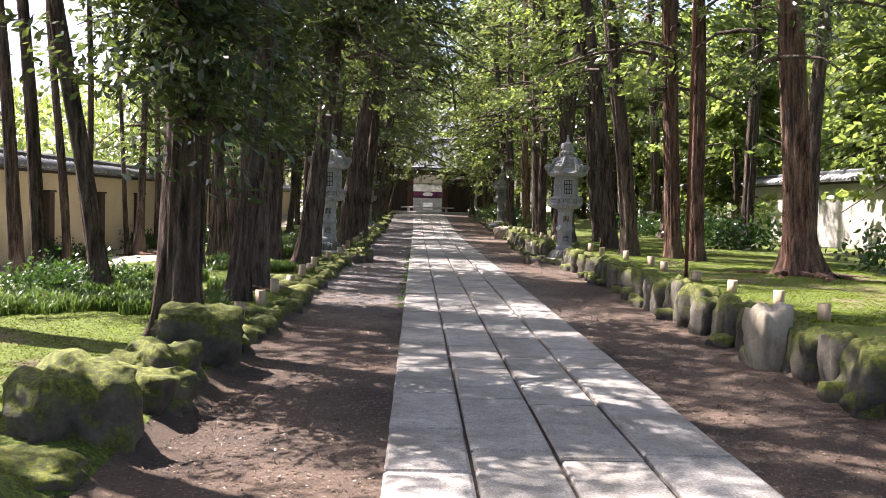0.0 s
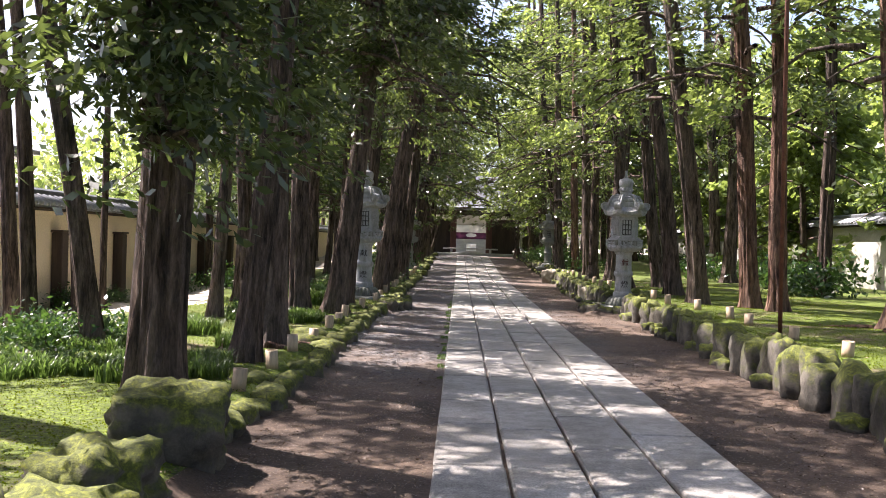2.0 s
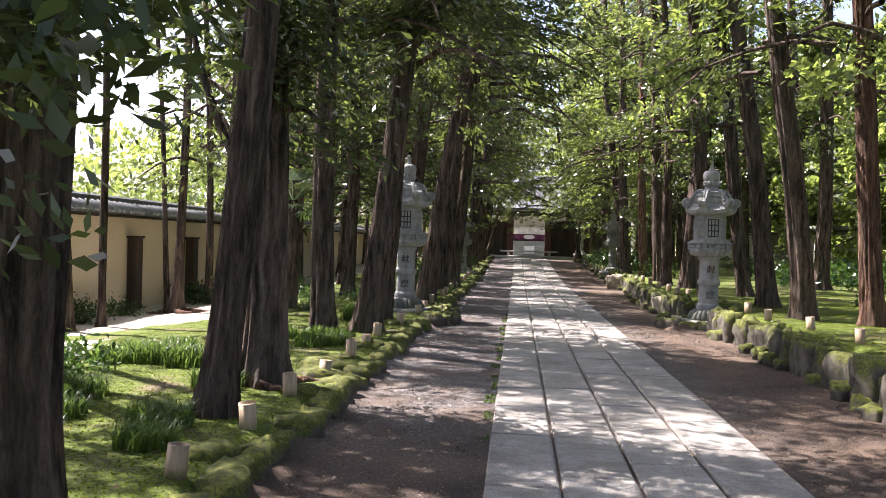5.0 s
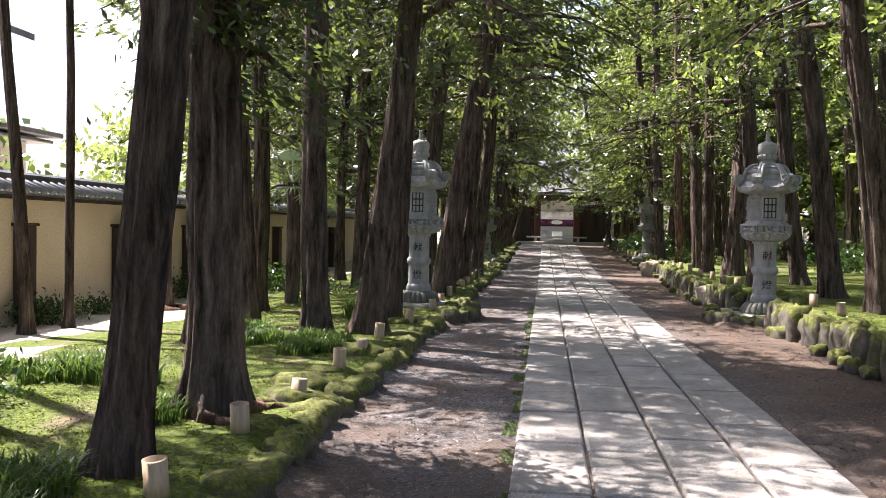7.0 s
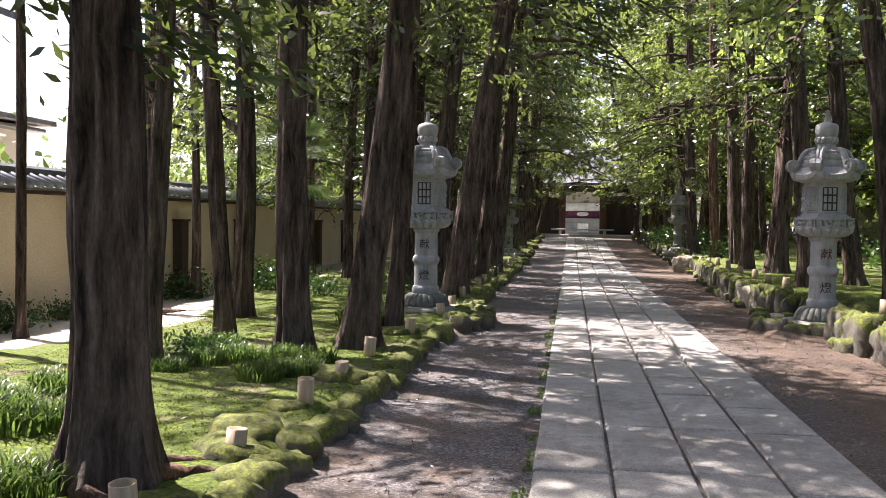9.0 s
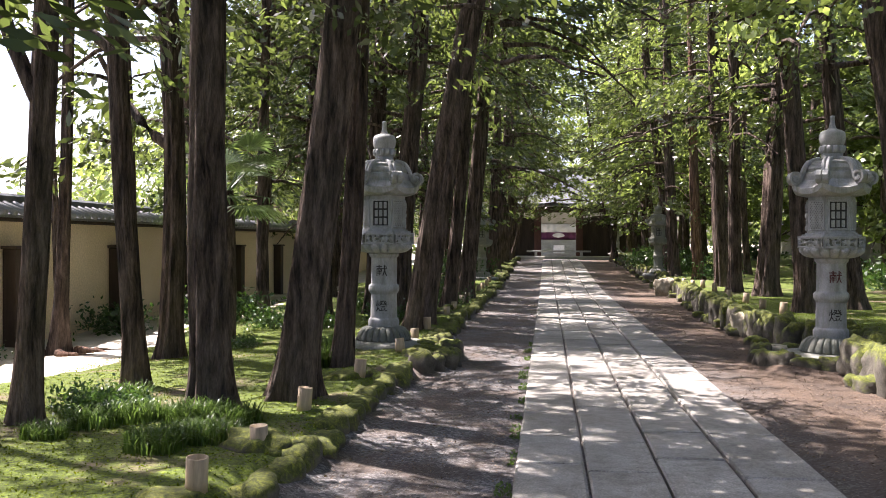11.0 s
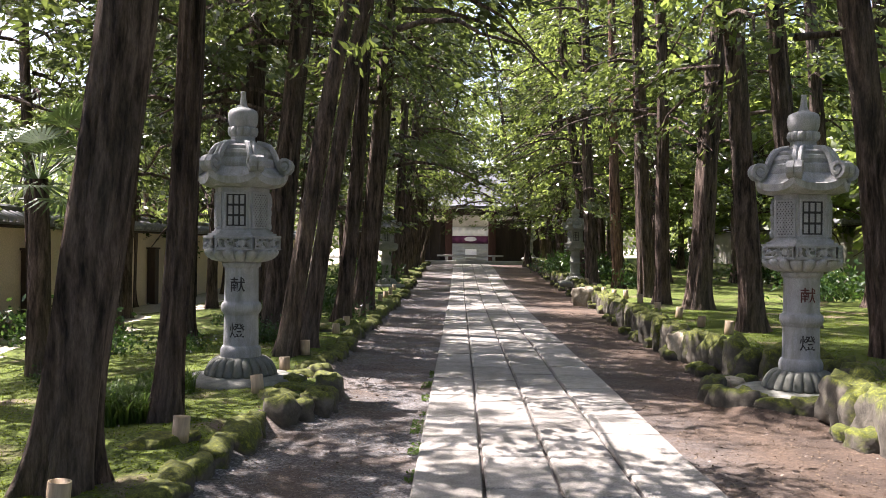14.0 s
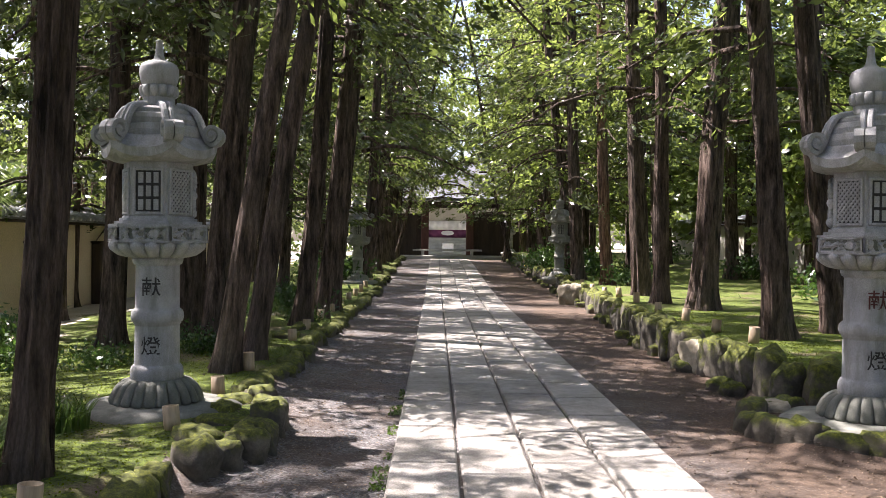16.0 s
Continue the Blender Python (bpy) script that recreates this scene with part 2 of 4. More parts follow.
PLASTER = simple("ochre_plaster", (0.74, 0.6, 0.4), (0.85, 0.72, 0.53), 0.8, 0.9, 0.2, 30)
PLASTER_PALE = simple("pale_plaster", (0.34, 0.33, 0.28), (0.48, 0.46, 0.4), 0.8, 0.9, 0.2, 30)
TILE = simple("roof_tile", (0.09, 0.1, 0.11), (0.2, 0.21, 0.22), 3.0, 0.45, 0.2, 40, vary=0.4)
TIMBER = simple("dark_timber", (0.03, 0.02, 0.015), (0.075, 0.05, 0.036), 3.0, 0.75, 0.4, 30, (1, 1, 0.15))
TIMBER_RED = simple("red_brown_timber", (0.08, 0.03, 0.022), (0.15, 0.06, 0.045), 3.0, 0.7, 0.3, 30, (1, 1, 0.15))
WHITE = simple("white_cloth", (0.7, 0.7, 0.7), (0.82, 0.82, 0.82), 1.0, 0.9, 0.1)
PURPLE = simple("purple_cloth", (0.12, 0.03, 0.08), (0.2, 0.05, 0.13), 1.0, 0.9, 0.1)
STEP = simple("step_stone", (0.4, 0.39, 0.36), (0.55, 0.54, 0.5), 3.0, 0.8, 0.2, 60)
RUST = simple("rusty_iron", (0.09, 0.03, 0.018), (0.2, 0.07, 0.04), 12.0, 0.75, 0.3, 70)
HOUSE_WALL = simple("house_wall", (0.6, 0.58, 0.52), (0.72, 0.7, 0.64), 0.5, 0.9, 0.1)
GLASS_DARK = simple("dark_pane", (0.05, 0.06, 0.07), (0.09, 0.1, 0.11), 1.0, 0.15, 0.0)

# ---------- mesh helpers ----------


def mesh_of(name, verts, faces, smooth=True):
    me = bpy.data.meshes.new(name)
    me.from_pydata([tuple(v) for v in verts], [], [tuple(f) for f in faces])
    if smooth:
        me.polygons.foreach_set("use_smooth", [True] * len(me.polygons))
    me.update()
    return me


def part(name, bm, mat, parent=None, label="", smooth=False):
    """One mesh object from a bmesh, under a thing or a part."""
    me = bpy.data.meshes.new(name)
    bm.to_mesh(me)
    bm.free()
    if smooth:
        me.polygons.foreach_set("use_smooth", [True] * len(me.polygons))
    me.materials.append(mat)
    ob = new(name, me)
    ob.parent = parent
    if label:
        tagged(ob, label)
    return ob


def piece(name, me, mat, parent=None, label=""):
    if mat and not me.materials:
        me.materials.append(mat)
    ob = new(name, me)
    ob.parent = parent
    if label:
        tagged(ob, label)
    return ob


def box(bm, cx, cy, cz, sx, sy, sz, bevel=0.0, rz=0.0):
    r = bmesh.ops.create_cube(bm, size=1, matrix=pose(cx, cy, cz, 0, 0, rz) @ Matrix.Diagonal((sx, sy, sz, 1)))
    if bevel:
        es = list({e for v in r["verts"] for e in v.link_edges})
        bmesh.ops.bevel(bm, geom=es, offset=bevel, segments=1, affect="EDGES")


def lathe(bm, profile, seg=24, wave=None, closed=True):
    """Turn (radius, z) pairs round the z axis; wave(angle, i) scales the radius."""
    rings = []
    for i, (r, z) in enumerate(profile):
        ring = []
        for k in range(seg):
            a = 2 * math.pi * k / seg
            q = r * (wave(a, i) if wave else 1)
            ring.append(bm.verts.new((q * math.cos(a), q * math.sin(a), z)))
        rings.append(ring)
    for a, b in zip(rings, rings[1:]):
        for k in range(seg):
            bm.faces.new((a[k], a[(k + 1) % seg], b[(k + 1) % seg], b[k]))
    if closed:
        bm.faces.new(rings[0][::-1])
        bm.faces.new(rings[-1])
    return rings


def tube(verts, faces, pts, radii, seg=6):
    """Add a tapered tube along pts to plain lists."""
    base = len(verts)
    for i, p in enumerate(pts):
        d = (Vector(pts[min(i + 1, len(pts) - 1)]) - Vector(pts[max(i - 1, 0)])).normalized()
        u = d.orthogonal().normalized()
        w = d.cross(u)
        for k in range(seg):
            a = 2 * math.pi * k / seg
            verts.append(Vector(p) + radii[i] * (math.cos(a) * u + math.sin(a) * w))
    for i in range(len(pts) - 1):
        for k in range(seg):
            a, b = base + i * seg + k, base + i * seg + (k + 1) % seg
            faces.append((a, b, b + seg, a + seg))


def smooth01(v):
    v = max(0.0, min(1.0, v))
    return v * v * (3 - 2 * v)


# ---------- ground ----------
PATH_L, PATH_R = -0.24, 1.83


def rise(y):
    return 0.6 * smooth01((y - 36) / 26)


def kerb_left(y):
    return -1.72 + 0.05 * math.sin(y * 1.3) + 0.42 * math.exp(-((y - 21.5) / 1.15) ** 4)


def kerb_right(y):
    x = 3.48 + 0.14 * smooth01((y - 11) / 4) - 0.2 * smooth01((y - 19) / 5) + 0.5 * smooth01((y - 27) / 10)
    return x + 0.55 * terrace(y)


def terrace(y):
    """Low stone-edged shelf that carries the right-hand lantern."""
    return math.exp(-((y - 21.75) / 0.95) ** 6)


def ground_z(x, y):
    z = rise(y)
    if x < 0.8:
        d = kerb_left(y) + 0.04 - x
        z += -0.035 + 0.16 * smooth01(d / 0.3 + 0.4) - 0.2 * smooth01((d - 1.5) / 5)
    else:
        d = x - kerb_right(y) - 0.04
        z += -0.035 + 0.42 * smooth01(d / 0.3 + 0.3) + 0.12 * terrace(y) * smooth01((x - 2.8) / 0.15) * (1 - smooth01(d / 0.3 + 0.3))
    if d > 0.2:
        z += 0.05 * noise.noise((x * 0.6, y * 0.6, 3.1)) + 0.02 * noise.noise((x * 2.3, y * 2.3, 7.7))
    else:
        z += 0.012 * noise.noise((x * 1.3, y * 1.3, 1.3))
    return z


def build_ground():
    xs = [-600, -200, -80, -40, -25, -18, -14, -12] + [round(-10.5 + 0.2 * i, 3) for i in range(128)] + [16, 19, 24, 32, 50, 90, 220, 600]
    ys = [-300, -100, -40, -20, -10, -6] + [round(-4 + 0.25 * i, 3) for i in range(280)] + [68, 71, 75, 80, 90, 110, 150, 250, 700]
    verts = [(x, y, ground_z(x, y)) for y in ys for x in xs]
    nx = len(xs)
    faces, mats = [], []
    for j in range(len(ys) - 1):
        for i in range(nx - 1):
            a = j * nx + i
            faces.append((a, a + 1, a + 1 + nx, a + nx))
            cx, cy = (xs[i] + xs[i + 1]) / 2, (ys[j] + ys[j + 1]) / 2
            wob = 1.7 * noise.noise((cx * 0.6, cy * 0.45, 0))
            if kerb_left(cy) < cx < kerb_right(cy) and cy <= 66:
                mats.append(0)
            # pale sand past the gate is added to bounce light onto the hall
            elif cy > 66:
                mats.append(2)
            elif cx < -6.7 + 1.1 * math.exp(-((cy - 20.5) / 4.5) ** 4) + wob:
                mats.append(2)
            else:
                mats.append(1)
    me = mesh_of("ground", verts, faces)
    for m in (DIRT, MOSS, SAND):
        me.materials.append(m)
    me.polygons.foreach_set("material_index", mats)
    tagged(new("ground", me), "packed brown earth with moss banks and pale sand", "ground", kind="structure")


build_ground()

# ---------- trees ----------


def leaf_quads(centres, dirs, sizes, rng, flat=0.5, aspect=0.5):
    """Pointed leaf quads as vertex and face arrays; dirs are growing directions."""
    n = len(centres)
    d = dirs / np.maximum(np.linalg.norm(dirs, axis=1, keepdims=True), 1e-6)
    r = rng.normal(size=(n, 3))
    r[:, 2] += flat
    s = np.cross(d, r)
    s /= np.maximum(np.linalg.norm(s, axis=1, keepdims=True), 1e-6)
    L = sizes[:, None]
    a = centres - d * L * 0.5
    b = centres + s * L * aspect * 0.5 + d * L * 0.1
    c = centres + d * L * 0.5
    e = centres - s * L * aspect * 0.5 + d * L * 0.1
    v = np.stack([a, b, c, e], 1).reshape(-1, 3)
    f = np.arange(4 * n).reshape(-1, 4)
    return v, f


def fast_mesh(name, v, f, mat):
    me = bpy.data.meshes.new(name)
    me.vertices.add(len(v))
    me.vertices.foreach_set("co", np.asarray(v, dtype=np.float32).ravel())
    k = f.shape[1]
    me.loops.add(f.size)
    me.loops.foreach_set("vertex_index", f.ravel().astype(np.int32))
    me.polygons.add(len(f))
    me.polygons.foreach_set("loop_start", np.arange(0, f.size, k, dtype=np.int32))
    me.update(calc_edges=True)
    me.materials.append(mat)
    return me


def clump_leaves(rng, centre, direction, spread, count, size):
    """Leaf centres, directions and sizes for one drooping bough tip."""
    c = centre + rng.normal(size=(count, 3)) * np.array(spread)
    d = rng.normal(size=(count, 3)) * 0.45 + direction + np.array((0, 0, -0.4))
    s = size * rng.uniform(0.55, 1.35, count)
    return c, d, s


def crown_meshes(seed, low, high, reach, limbs, per, leaves, size, mat, name="crown"):
    """A crown round the z axis from low to high: limb tubes and leaf clumps."""
    rng = np.random.default_rng(seed)
    lv, lf, cs, ds, ss = [], [], [], [], []
    for i in range(limbs):
        u = (i + rng.uniform(0, 1)) / limbs
        z = low + (high - low) * u
        a = rng.uniform(0, 2 * math.pi)
        length = reach * (0.55 + 0.6 * rng.uniform()) * (1.0 - 0.55 * u)
        out = np.array((math.cos(a), math.sin(a), 0.0))
        pts = []
        for k in range(5):
            q = k / 4
            pts.append(out * length * q + np.array((0, 0, z + length * (0.25 * q - 0.5 * q * q))) + rng.normal(size=3) * 0.05 * q)
        tube(lv, lf, pts, [0.045 * (1 - 0.8 * k / 4) + 0.004 for k in range(5)], 5)
        tufts = int(per * 1.7)
        for k in range(tufts):
            q = 0.2 + 0.85 * (k + rng.uniform()) / tufts
            p = out * length * q + np.array((0, 0, z + length * (0.25 * q - 0.5 * q * q)))
            p = p + rng.normal(size=3) * np.array((0.28, 0.28, 0.12)) * (0.5 + q)
            c, d, s = clump_leaves(rng, p, out * 0.9, (0.15, 0.15, 0.08), int(leaves * 0.7), size * 1.15)
            cs.append(c), ds.append(d), ss.append(s)
    v, f = leaf_quads(np.concatenate(cs), np.concatenate(ds), np.concatenate(ss), rng, 0.5, 0.5 if mat == LEAF_SUNLIT else 0.34)
    limb_me = mesh_of("limbs", lv, lf)
    limb_me.materials.append(BARK)
    return limb_me, fast_mesh(name, v, f, mat)


CROWNS = [crown_meshes(10 + i, 3.7 + 0.5 * (i % 3), 15.5, 2.6, 27, 6, 40, 0.14, LEAF) for i in range(5)]
THIN = [crown_meshes(20 + i, 6.6 + 0.6 * i, 15.0, 2.1, 10, 5, 34, 0.15, LEAF) for i in range(3)]
# HIGH: dense crowns above the view, added to shade the earth below.
HIGH = [crown_meshes(25 + i, 6.4, 15.0, 2.4, 20, 6, 40, 0.14, LEAF) for i in range(2)]
LOW_CROWNS = [crown_meshes(30 + i, 2.6, 14.0, 3.5, 27, 7, 28, 0.16, LEAF_SUNLIT if i % 2 else LEAF) for i in range(4)]
DENSE = [crown_meshes(40 + i, 2.5, 13.0, 2.7, 28, 7, 30, 0.17, LEAF_SHADED) for i in range(3)]
SIDE = [crown_meshes(45 + i, 3.2, 14.0, 2.7, 23, 6, 32, 0.16, LEAF) for i in range(3)]
RIGHT = [crown_meshes(60 + i, 3.8, 14.0, 2.3, 19, 6, 32, 0.14, LEAF_SUNLIT if i == 1 else LEAF) for i in range(3)]
TALL = [crown_meshes(65 + i, 4.6, 21.0, 5.0, 44, 8, 34, 0.24, LEAF_SUNLIT) for i in range(2)]
BROAD = [crown_meshes(50 + i, 1.4, 9.5, 3.4, 44, 7, 30, 0.26, LEAF_SUNLIT) for i in range(3)]


def trunk_mesh(seed, r, lean, lean_y, height, flare, seg=52):
    """A leaning tapered trunk with fluted fibrous sides and spreading root feet."""
    rng = random.Random(seed)
    ph = [rng.uniform(0, 6.28) for _ in range(8)]
    roots = rng.choice((5, 6, 7))
    zs = [-0.25, -0.08, 0.0, 0.06, 0.13, 0.22, 0.34, 0.5, 0.7, 0.95, 1.3, 1.7, 2.2] + [2.8 + (height - 2.8) * (i / 13) for i in range(14)]
    verts, faces = [], []
    sway, sp = rng.uniform(0.03, 0.12), rng.uniform(0, 6.28)
    for z in zs:
        h = max(z, 0)
        taper = 1.0 - 0.62 * (h / height) ** 0.9
        foot = math.exp(-h / (0.28 * flare + 0.05))
        cx = lean * z + sway * (math.sin(z * 0.55 + sp) - math.sin(sp))
        cy = lean_y * z + 0.6 * sway * (math.sin(z * 0.47 + 1 + sp) - math.sin(1 + sp))
        for k in range(seg):
            a = 2 * math.pi * k / seg
            flute = 0.045 * math.sin(4 * a + ph[0] + 0.25 * z) + 0.035 * math.sin(7 * a + ph[1] - 0.3 * z) + 0.03 * math.sin(11 * a + ph[2])
            ridge = noise.noise((5.5 * math.cos(a) + seed, 5.5 * math.sin(a), z * 0.55))
            flute += 0.2 * (0.35 - abs(ridge) * 1.6) + 0.08 * noise.noise((13 * math.cos(a), 13 * math.sin(a) + seed, z * 0.8))
            lump = 0.12 * noise.noise((2 * math.cos(a) + seed, 2 * math.sin(a), z * 0.9))
            root = foot * (0.45 + 0.6 * max(0, math.sin(roots * a / 1.0 + ph[3])) ** 2) * flare
            q = r * taper * (1 + flute + lump + root)
            verts.append((cx + q * math.cos(a), cy + q * math.sin(a), z))
    for i in range(len(zs) - 1):
        for k in range(seg):
            a, b = i * seg + k, i * seg + (k + 1) % seg
            faces.append((a, b, b + seg, a + seg))
    return mesh_of("trunk", verts, faces)


tree_count = 0


def cedar(x, y, r, lean=0.0, lean_y=0.0, height=16.0, flare=0.62, crown=None, bark=None, spin=None,
          label="tall cedar with fibrous brown bark on mossy ground"):
    global tree_count
    tree_count += 1
    rng = random.Random(tree_count * 7 + 3)
    r *= 0.83
    top = new("cedar_tree")
    top.matrix_world = pose(x, y, ground_z(x, y))
    tagged(top, label, "tree", "trees along the approach")
    piece("trunk", trunk_mesh(tree_count, r, lean, lean_y, height, flare), bark or BARK, top)
    limb_me, leaf_me = crown or (THIN[tree_count % 3] if x < -3.8 else RIGHT[tree_count % 3] if x > 3.5 else CROWNS[tree_count % len(CROWNS)])
    turn = spin if spin is not None else rng.uniform(0, 360)
    shear = Matrix(((1, 0, lean, 0), (0, 1, lean_y, 0), (0, 0, 1, 0), (0, 0, 0, 1)))
    for nm, me in (("branching", limb_me), ("crown", leaf_me)):
        ob = piece(nm, me, None, top)
        tagged(ob, kind="stuff" if nm == "branching" else "")
        ob.matrix_local = Matrix.Translation((lean * 8, lean_y * 8, 0)) @ pose(0, 0, rng.uniform(-0.6, 0.8), 0, 0, turn)
    return top


BOUGH = crown_meshes(91, 1.85, 5.6, 0.72, 40, 5, 60, 0.1, LEAF_SHADED)
BOUGH_OVER = crown_meshes(93, 4.5, 8.5, 1.6, 32, 6, 50, 0.12, LEAF_SHADED)
BOUGH_SMALL = crown_meshes(92, 2.5, 5.5, 0.75, 26, 5, 55, 0.1, LEAF_SHADED)


def add_bough(tree, x, y, z, kit=None):
    for nm, me in zip(("branching", "low_bough"), kit or BOUGH):
        ob = piece(nm, me, None, tree)
        ob.matrix_local = Matrix.Translation((x, y, z))
        tagged(ob, kind="stuff" if nm == "branching" else "")


def add_limb(tree, a, b, c, r):
    vs, fs = [], []
    pts = [Vector(a).lerp(Vector(b), q).lerp(Vector(b).lerp(Vector(c), q), q) for q in (0, 0.2, 0.4, 0.6, 0.8, 1)]
    tube(vs, fs, pts, [r * (1 - 0.12 * k) for k in range(6)], 9)
    piece("limb", mesh_of("limb", vs, fs), BARK, tree)


# left row beside the path
first_tree = cedar(-2.32, 8.1, 0.228, -0.01, 0.0, flare=0.75, label="thick cedar with grey-brown furrowed bark beside mossy kerb")
add_bough(first_tree, 0.3, -1.15, 0)
add_limb(first_tree, (0.0, 0.0, 4.4), (0.2, -0.5, 5.3), (0.3, -1.2, 5.0), 0.07)
cedar(-2.33, 10.85, 0.16, 0.09, 0.0)
third_tree = cedar(-2.43, 12.45, 0.235, 0.02, 0.0, flare=0.95)
add_bough(third_tree, 0.1, -0.1, 0, BOUGH_SMALL)
cedar(-2.86, 17.0, 0.2, -0.005)
over_tree = cedar(-2.36, 17.72, 0.23, 0.09)
add_bough(over_tree, 1.1, 0.0, 0, BOUGH_OVER)
cedar(-2.35, 19.65, 0.14, 0.045)
cedar(-2.2, 23.9, 0.15, 0.18)
cedar(-2.08, 24.85, 0.15, 0.165)
cedar(-2.75, 25.9, 0.24, 0.03)
cedar(-2.2, 29.3, 0.19, 0.09)
cedar(-2.05, 30.6, 0.16, 0.13)
# left, deeper in the grove
cedar(-4.4, 12.0, 0.15, -0.12, crown=HIGH[0])
cedar(-5.7, 13.1, 0.12, -0.06, crown=HIGH[1])
cedar(-6.7, 14.6, 0.13, -0.1)
cedar(-7.05, 17.6, 0.1, -0.02, crown=HIGH[0])
cedar(-6.9, 18.4, 0.08, -0.03)
cedar(-6.82, 21.45, 0.11, 0.0, flare=1.3)
forked = cedar(-4.18, 16.4, 0.13, 0.03)
add_limb(forked, (0.1, 0, 2.6), (-0.5, 0.1, 3.6), (-0.75, 0.1, 5.5), 0.07)
bent = cedar(-4.02, 18.0, 0.125, -0.045)
add_limb(bent, (-0.15, 0, 3.2), (-0.7, -0.1, 3.75), (-1.4, 0, 4.1), 0.06)
burled = cedar(-4.8, 20.5, 0.17, -0.005, crown=SIDE[0])
add_limb(burled, (0, 0, 2.7), (-0.45, 0, 2.95), (-1.0, 0.1, 3.9), 0.08)
cedar(-7.48, 22.6, 0.07, -0.09)
cedar(-7.3, 24.6, 0.1, -0.03, crown=SIDE[1])
cedar(-4.34, 26.4, 0.18, 0.02, crown=SIDE[2])
cedar(-3.46, 27.1, 0.22, 0.07, crown=SIDE[0])
cedar(-5.9, 27.6, 0.15, 0.0, crown=DENSE[1])
cedar(-7.7, 28.3, 0.13, 0.0, crown=DENSE[2])
for i in range(12):
    y = 32.5 + 2.4 * i
    if i not in (2, 3):
        cedar(-2.2 + random.uniform(-0.25, 0.2), y, random.uniform(0.14, 0.21), random.uniform(0.04, 0.13), crown=SIDE[i % 3])
    if i % 2:
        cedar(-4.6 + random.uniform(-0.8, 0.8), y + 0.9, random.uniform(0.13, 0.2), random.uniform(-0.03, 0.08), crown=DENSE[(i + 1) % 3])
for x, y in ((-5.6, 30), (-7.2, 31.5), (-6, 34), (-8.4, 35), (-5.4, 37), (-9.6, 38.5), (-7.4, 40.5), (-11, 41.5), (-6, 44), (-9, 46), (-12, 48), (-7, 51), (-10, 55), (-6, 58)):
    cedar(x, y, 0.15, 0.01, crown=DENSE[int(y * 3) % 3], label="dark conifer deep in the grove")
# right side
cedar(6.35, 14.2, 0.29, -0.1, bark=BARK_RED, flare=1.2, label="big red-barked cedar with spreading surface roots")
cedar(5.6, 17.4, 0.18, -0.07, bark=BARK_RED)
cedar(5.4, 18.3, 0.2, -0.085, bark=BARK_RED)
cedar(4.78, 19.6, 0.22, -0.1)
cedar(4.95, 22.4, 0.22, -0.14)
cedar(4.42, 25.5, 0.21, -0.065)
cedar(4.86, 30.2, 0.27, 0.1)
cedar(4.45, 31.4, 0.18, -0.045)
cedar(4.65, 33.9, 0.22, -0.05)
cedar(4.8, 38.6, 0.19, -0.04, bark=BARK_RED)
cedar(5.44, 26.1, 0.2, -0.13)
cedar(8.9, 31.2, 0.27, 0.0)
cedar(9.4, 42.0, 0.24, 0.0)
cedar(9.3, 24.5, 0.22, -0.02)
cedar(8.6, 19.0, 0.2, 0.03)
cedar(10.0, 36.5, 0.26, -0.06)
for i in range(9):
    y = 41 + 2.6 * i
    cedar(4.5 + random.uniform(-0.3, 0.4), y, random.uniform(0.15, 0.22), random.uniform(-0.1, -0.02), crown=LOW_CROWNS[i % 4])
    cedar(7.2 + random.uniform(-0.8, 0.8), y + 1.2, random.uniform(0.14, 0.22), random.uniform(-0.06, 0.03), crown=LOW_CROWNS[(i + 1) % 4])
for x, y in ((-3.4, 71), (4.9, 71)):
    cedar(x, y, 0.3, 0.0, height=20, crown=TALL[int(x) % 2], label="tall leafy tree behind the gate")
for x, y in ((-1.95, 60.3), (3.55, 58.6), (-2.0, 56.4)):
    cedar(x, y, 0.15, 0.03, crown=SIDE[int(y) % 3])
cedar(-1.95, 58.4, 0.12, 0.23, crown=LOW_CROWNS[1], label="leaning bright-leaved tree reaching over the path")
cedar(3.7, 56.2, 0.12, -0.2, crown=LOW_CROWNS[0], label="leaning tree reaching over the path")
# unseen trees added round the start to cast dappled shade
for x, y in ((-3.4, -5), (-3.0, -1.0), (-3.1, 2.2), (-5.5, -1.5), (5.2, 3.5), (-4.2, 2.5), (-5.8, 6), (-3.3, 5.2), (-5.2, 8.6), (-6.8, 9.6), (-5, 4), (-8, 7), (-7, 2.5), (-7.4, 12.2), (5.6, -5), (5.4, 1), (6.5, 6.5), (8.5, 10)):
    cedar(x, y, 0.2, 0.02, crown=CROWNS[int(abs(7 * x + y)) % 5] if x > -5.1 else None)
# trees behind: sunlit leaf tone on the right, shaded on the left
for x, y in ((13, 22), (15, 28), (12.5, 34), (15, 41), (12, 48), (14, 56), (8.5, 62), (17, 17), (-9.5, 39), (-11, 44), (-8, 50), (-9, 58), (-6.5, 64), (9.5, 50), (11, 40)):
    cedar(x, y, 0.16, 0.0, crown=BROAD[int(x * y) % 3] if x > 0 else DENSE[int(y) % 3], height=9, label="leafy tree behind, its leaf tone set lit or shaded")

# ---------- paved path ----------
path_bed = bmesh.new()
box(path_bed, (PATH_L + PATH_R) / 2, 0, -0.07, PATH_R - PATH_L - 0.05, 0.1, 0.05)
path = part("pavement", path_bed, DIRT)
tagged(path, "long approach of grey granite slabs in four rows", "pavement", kind="structure")


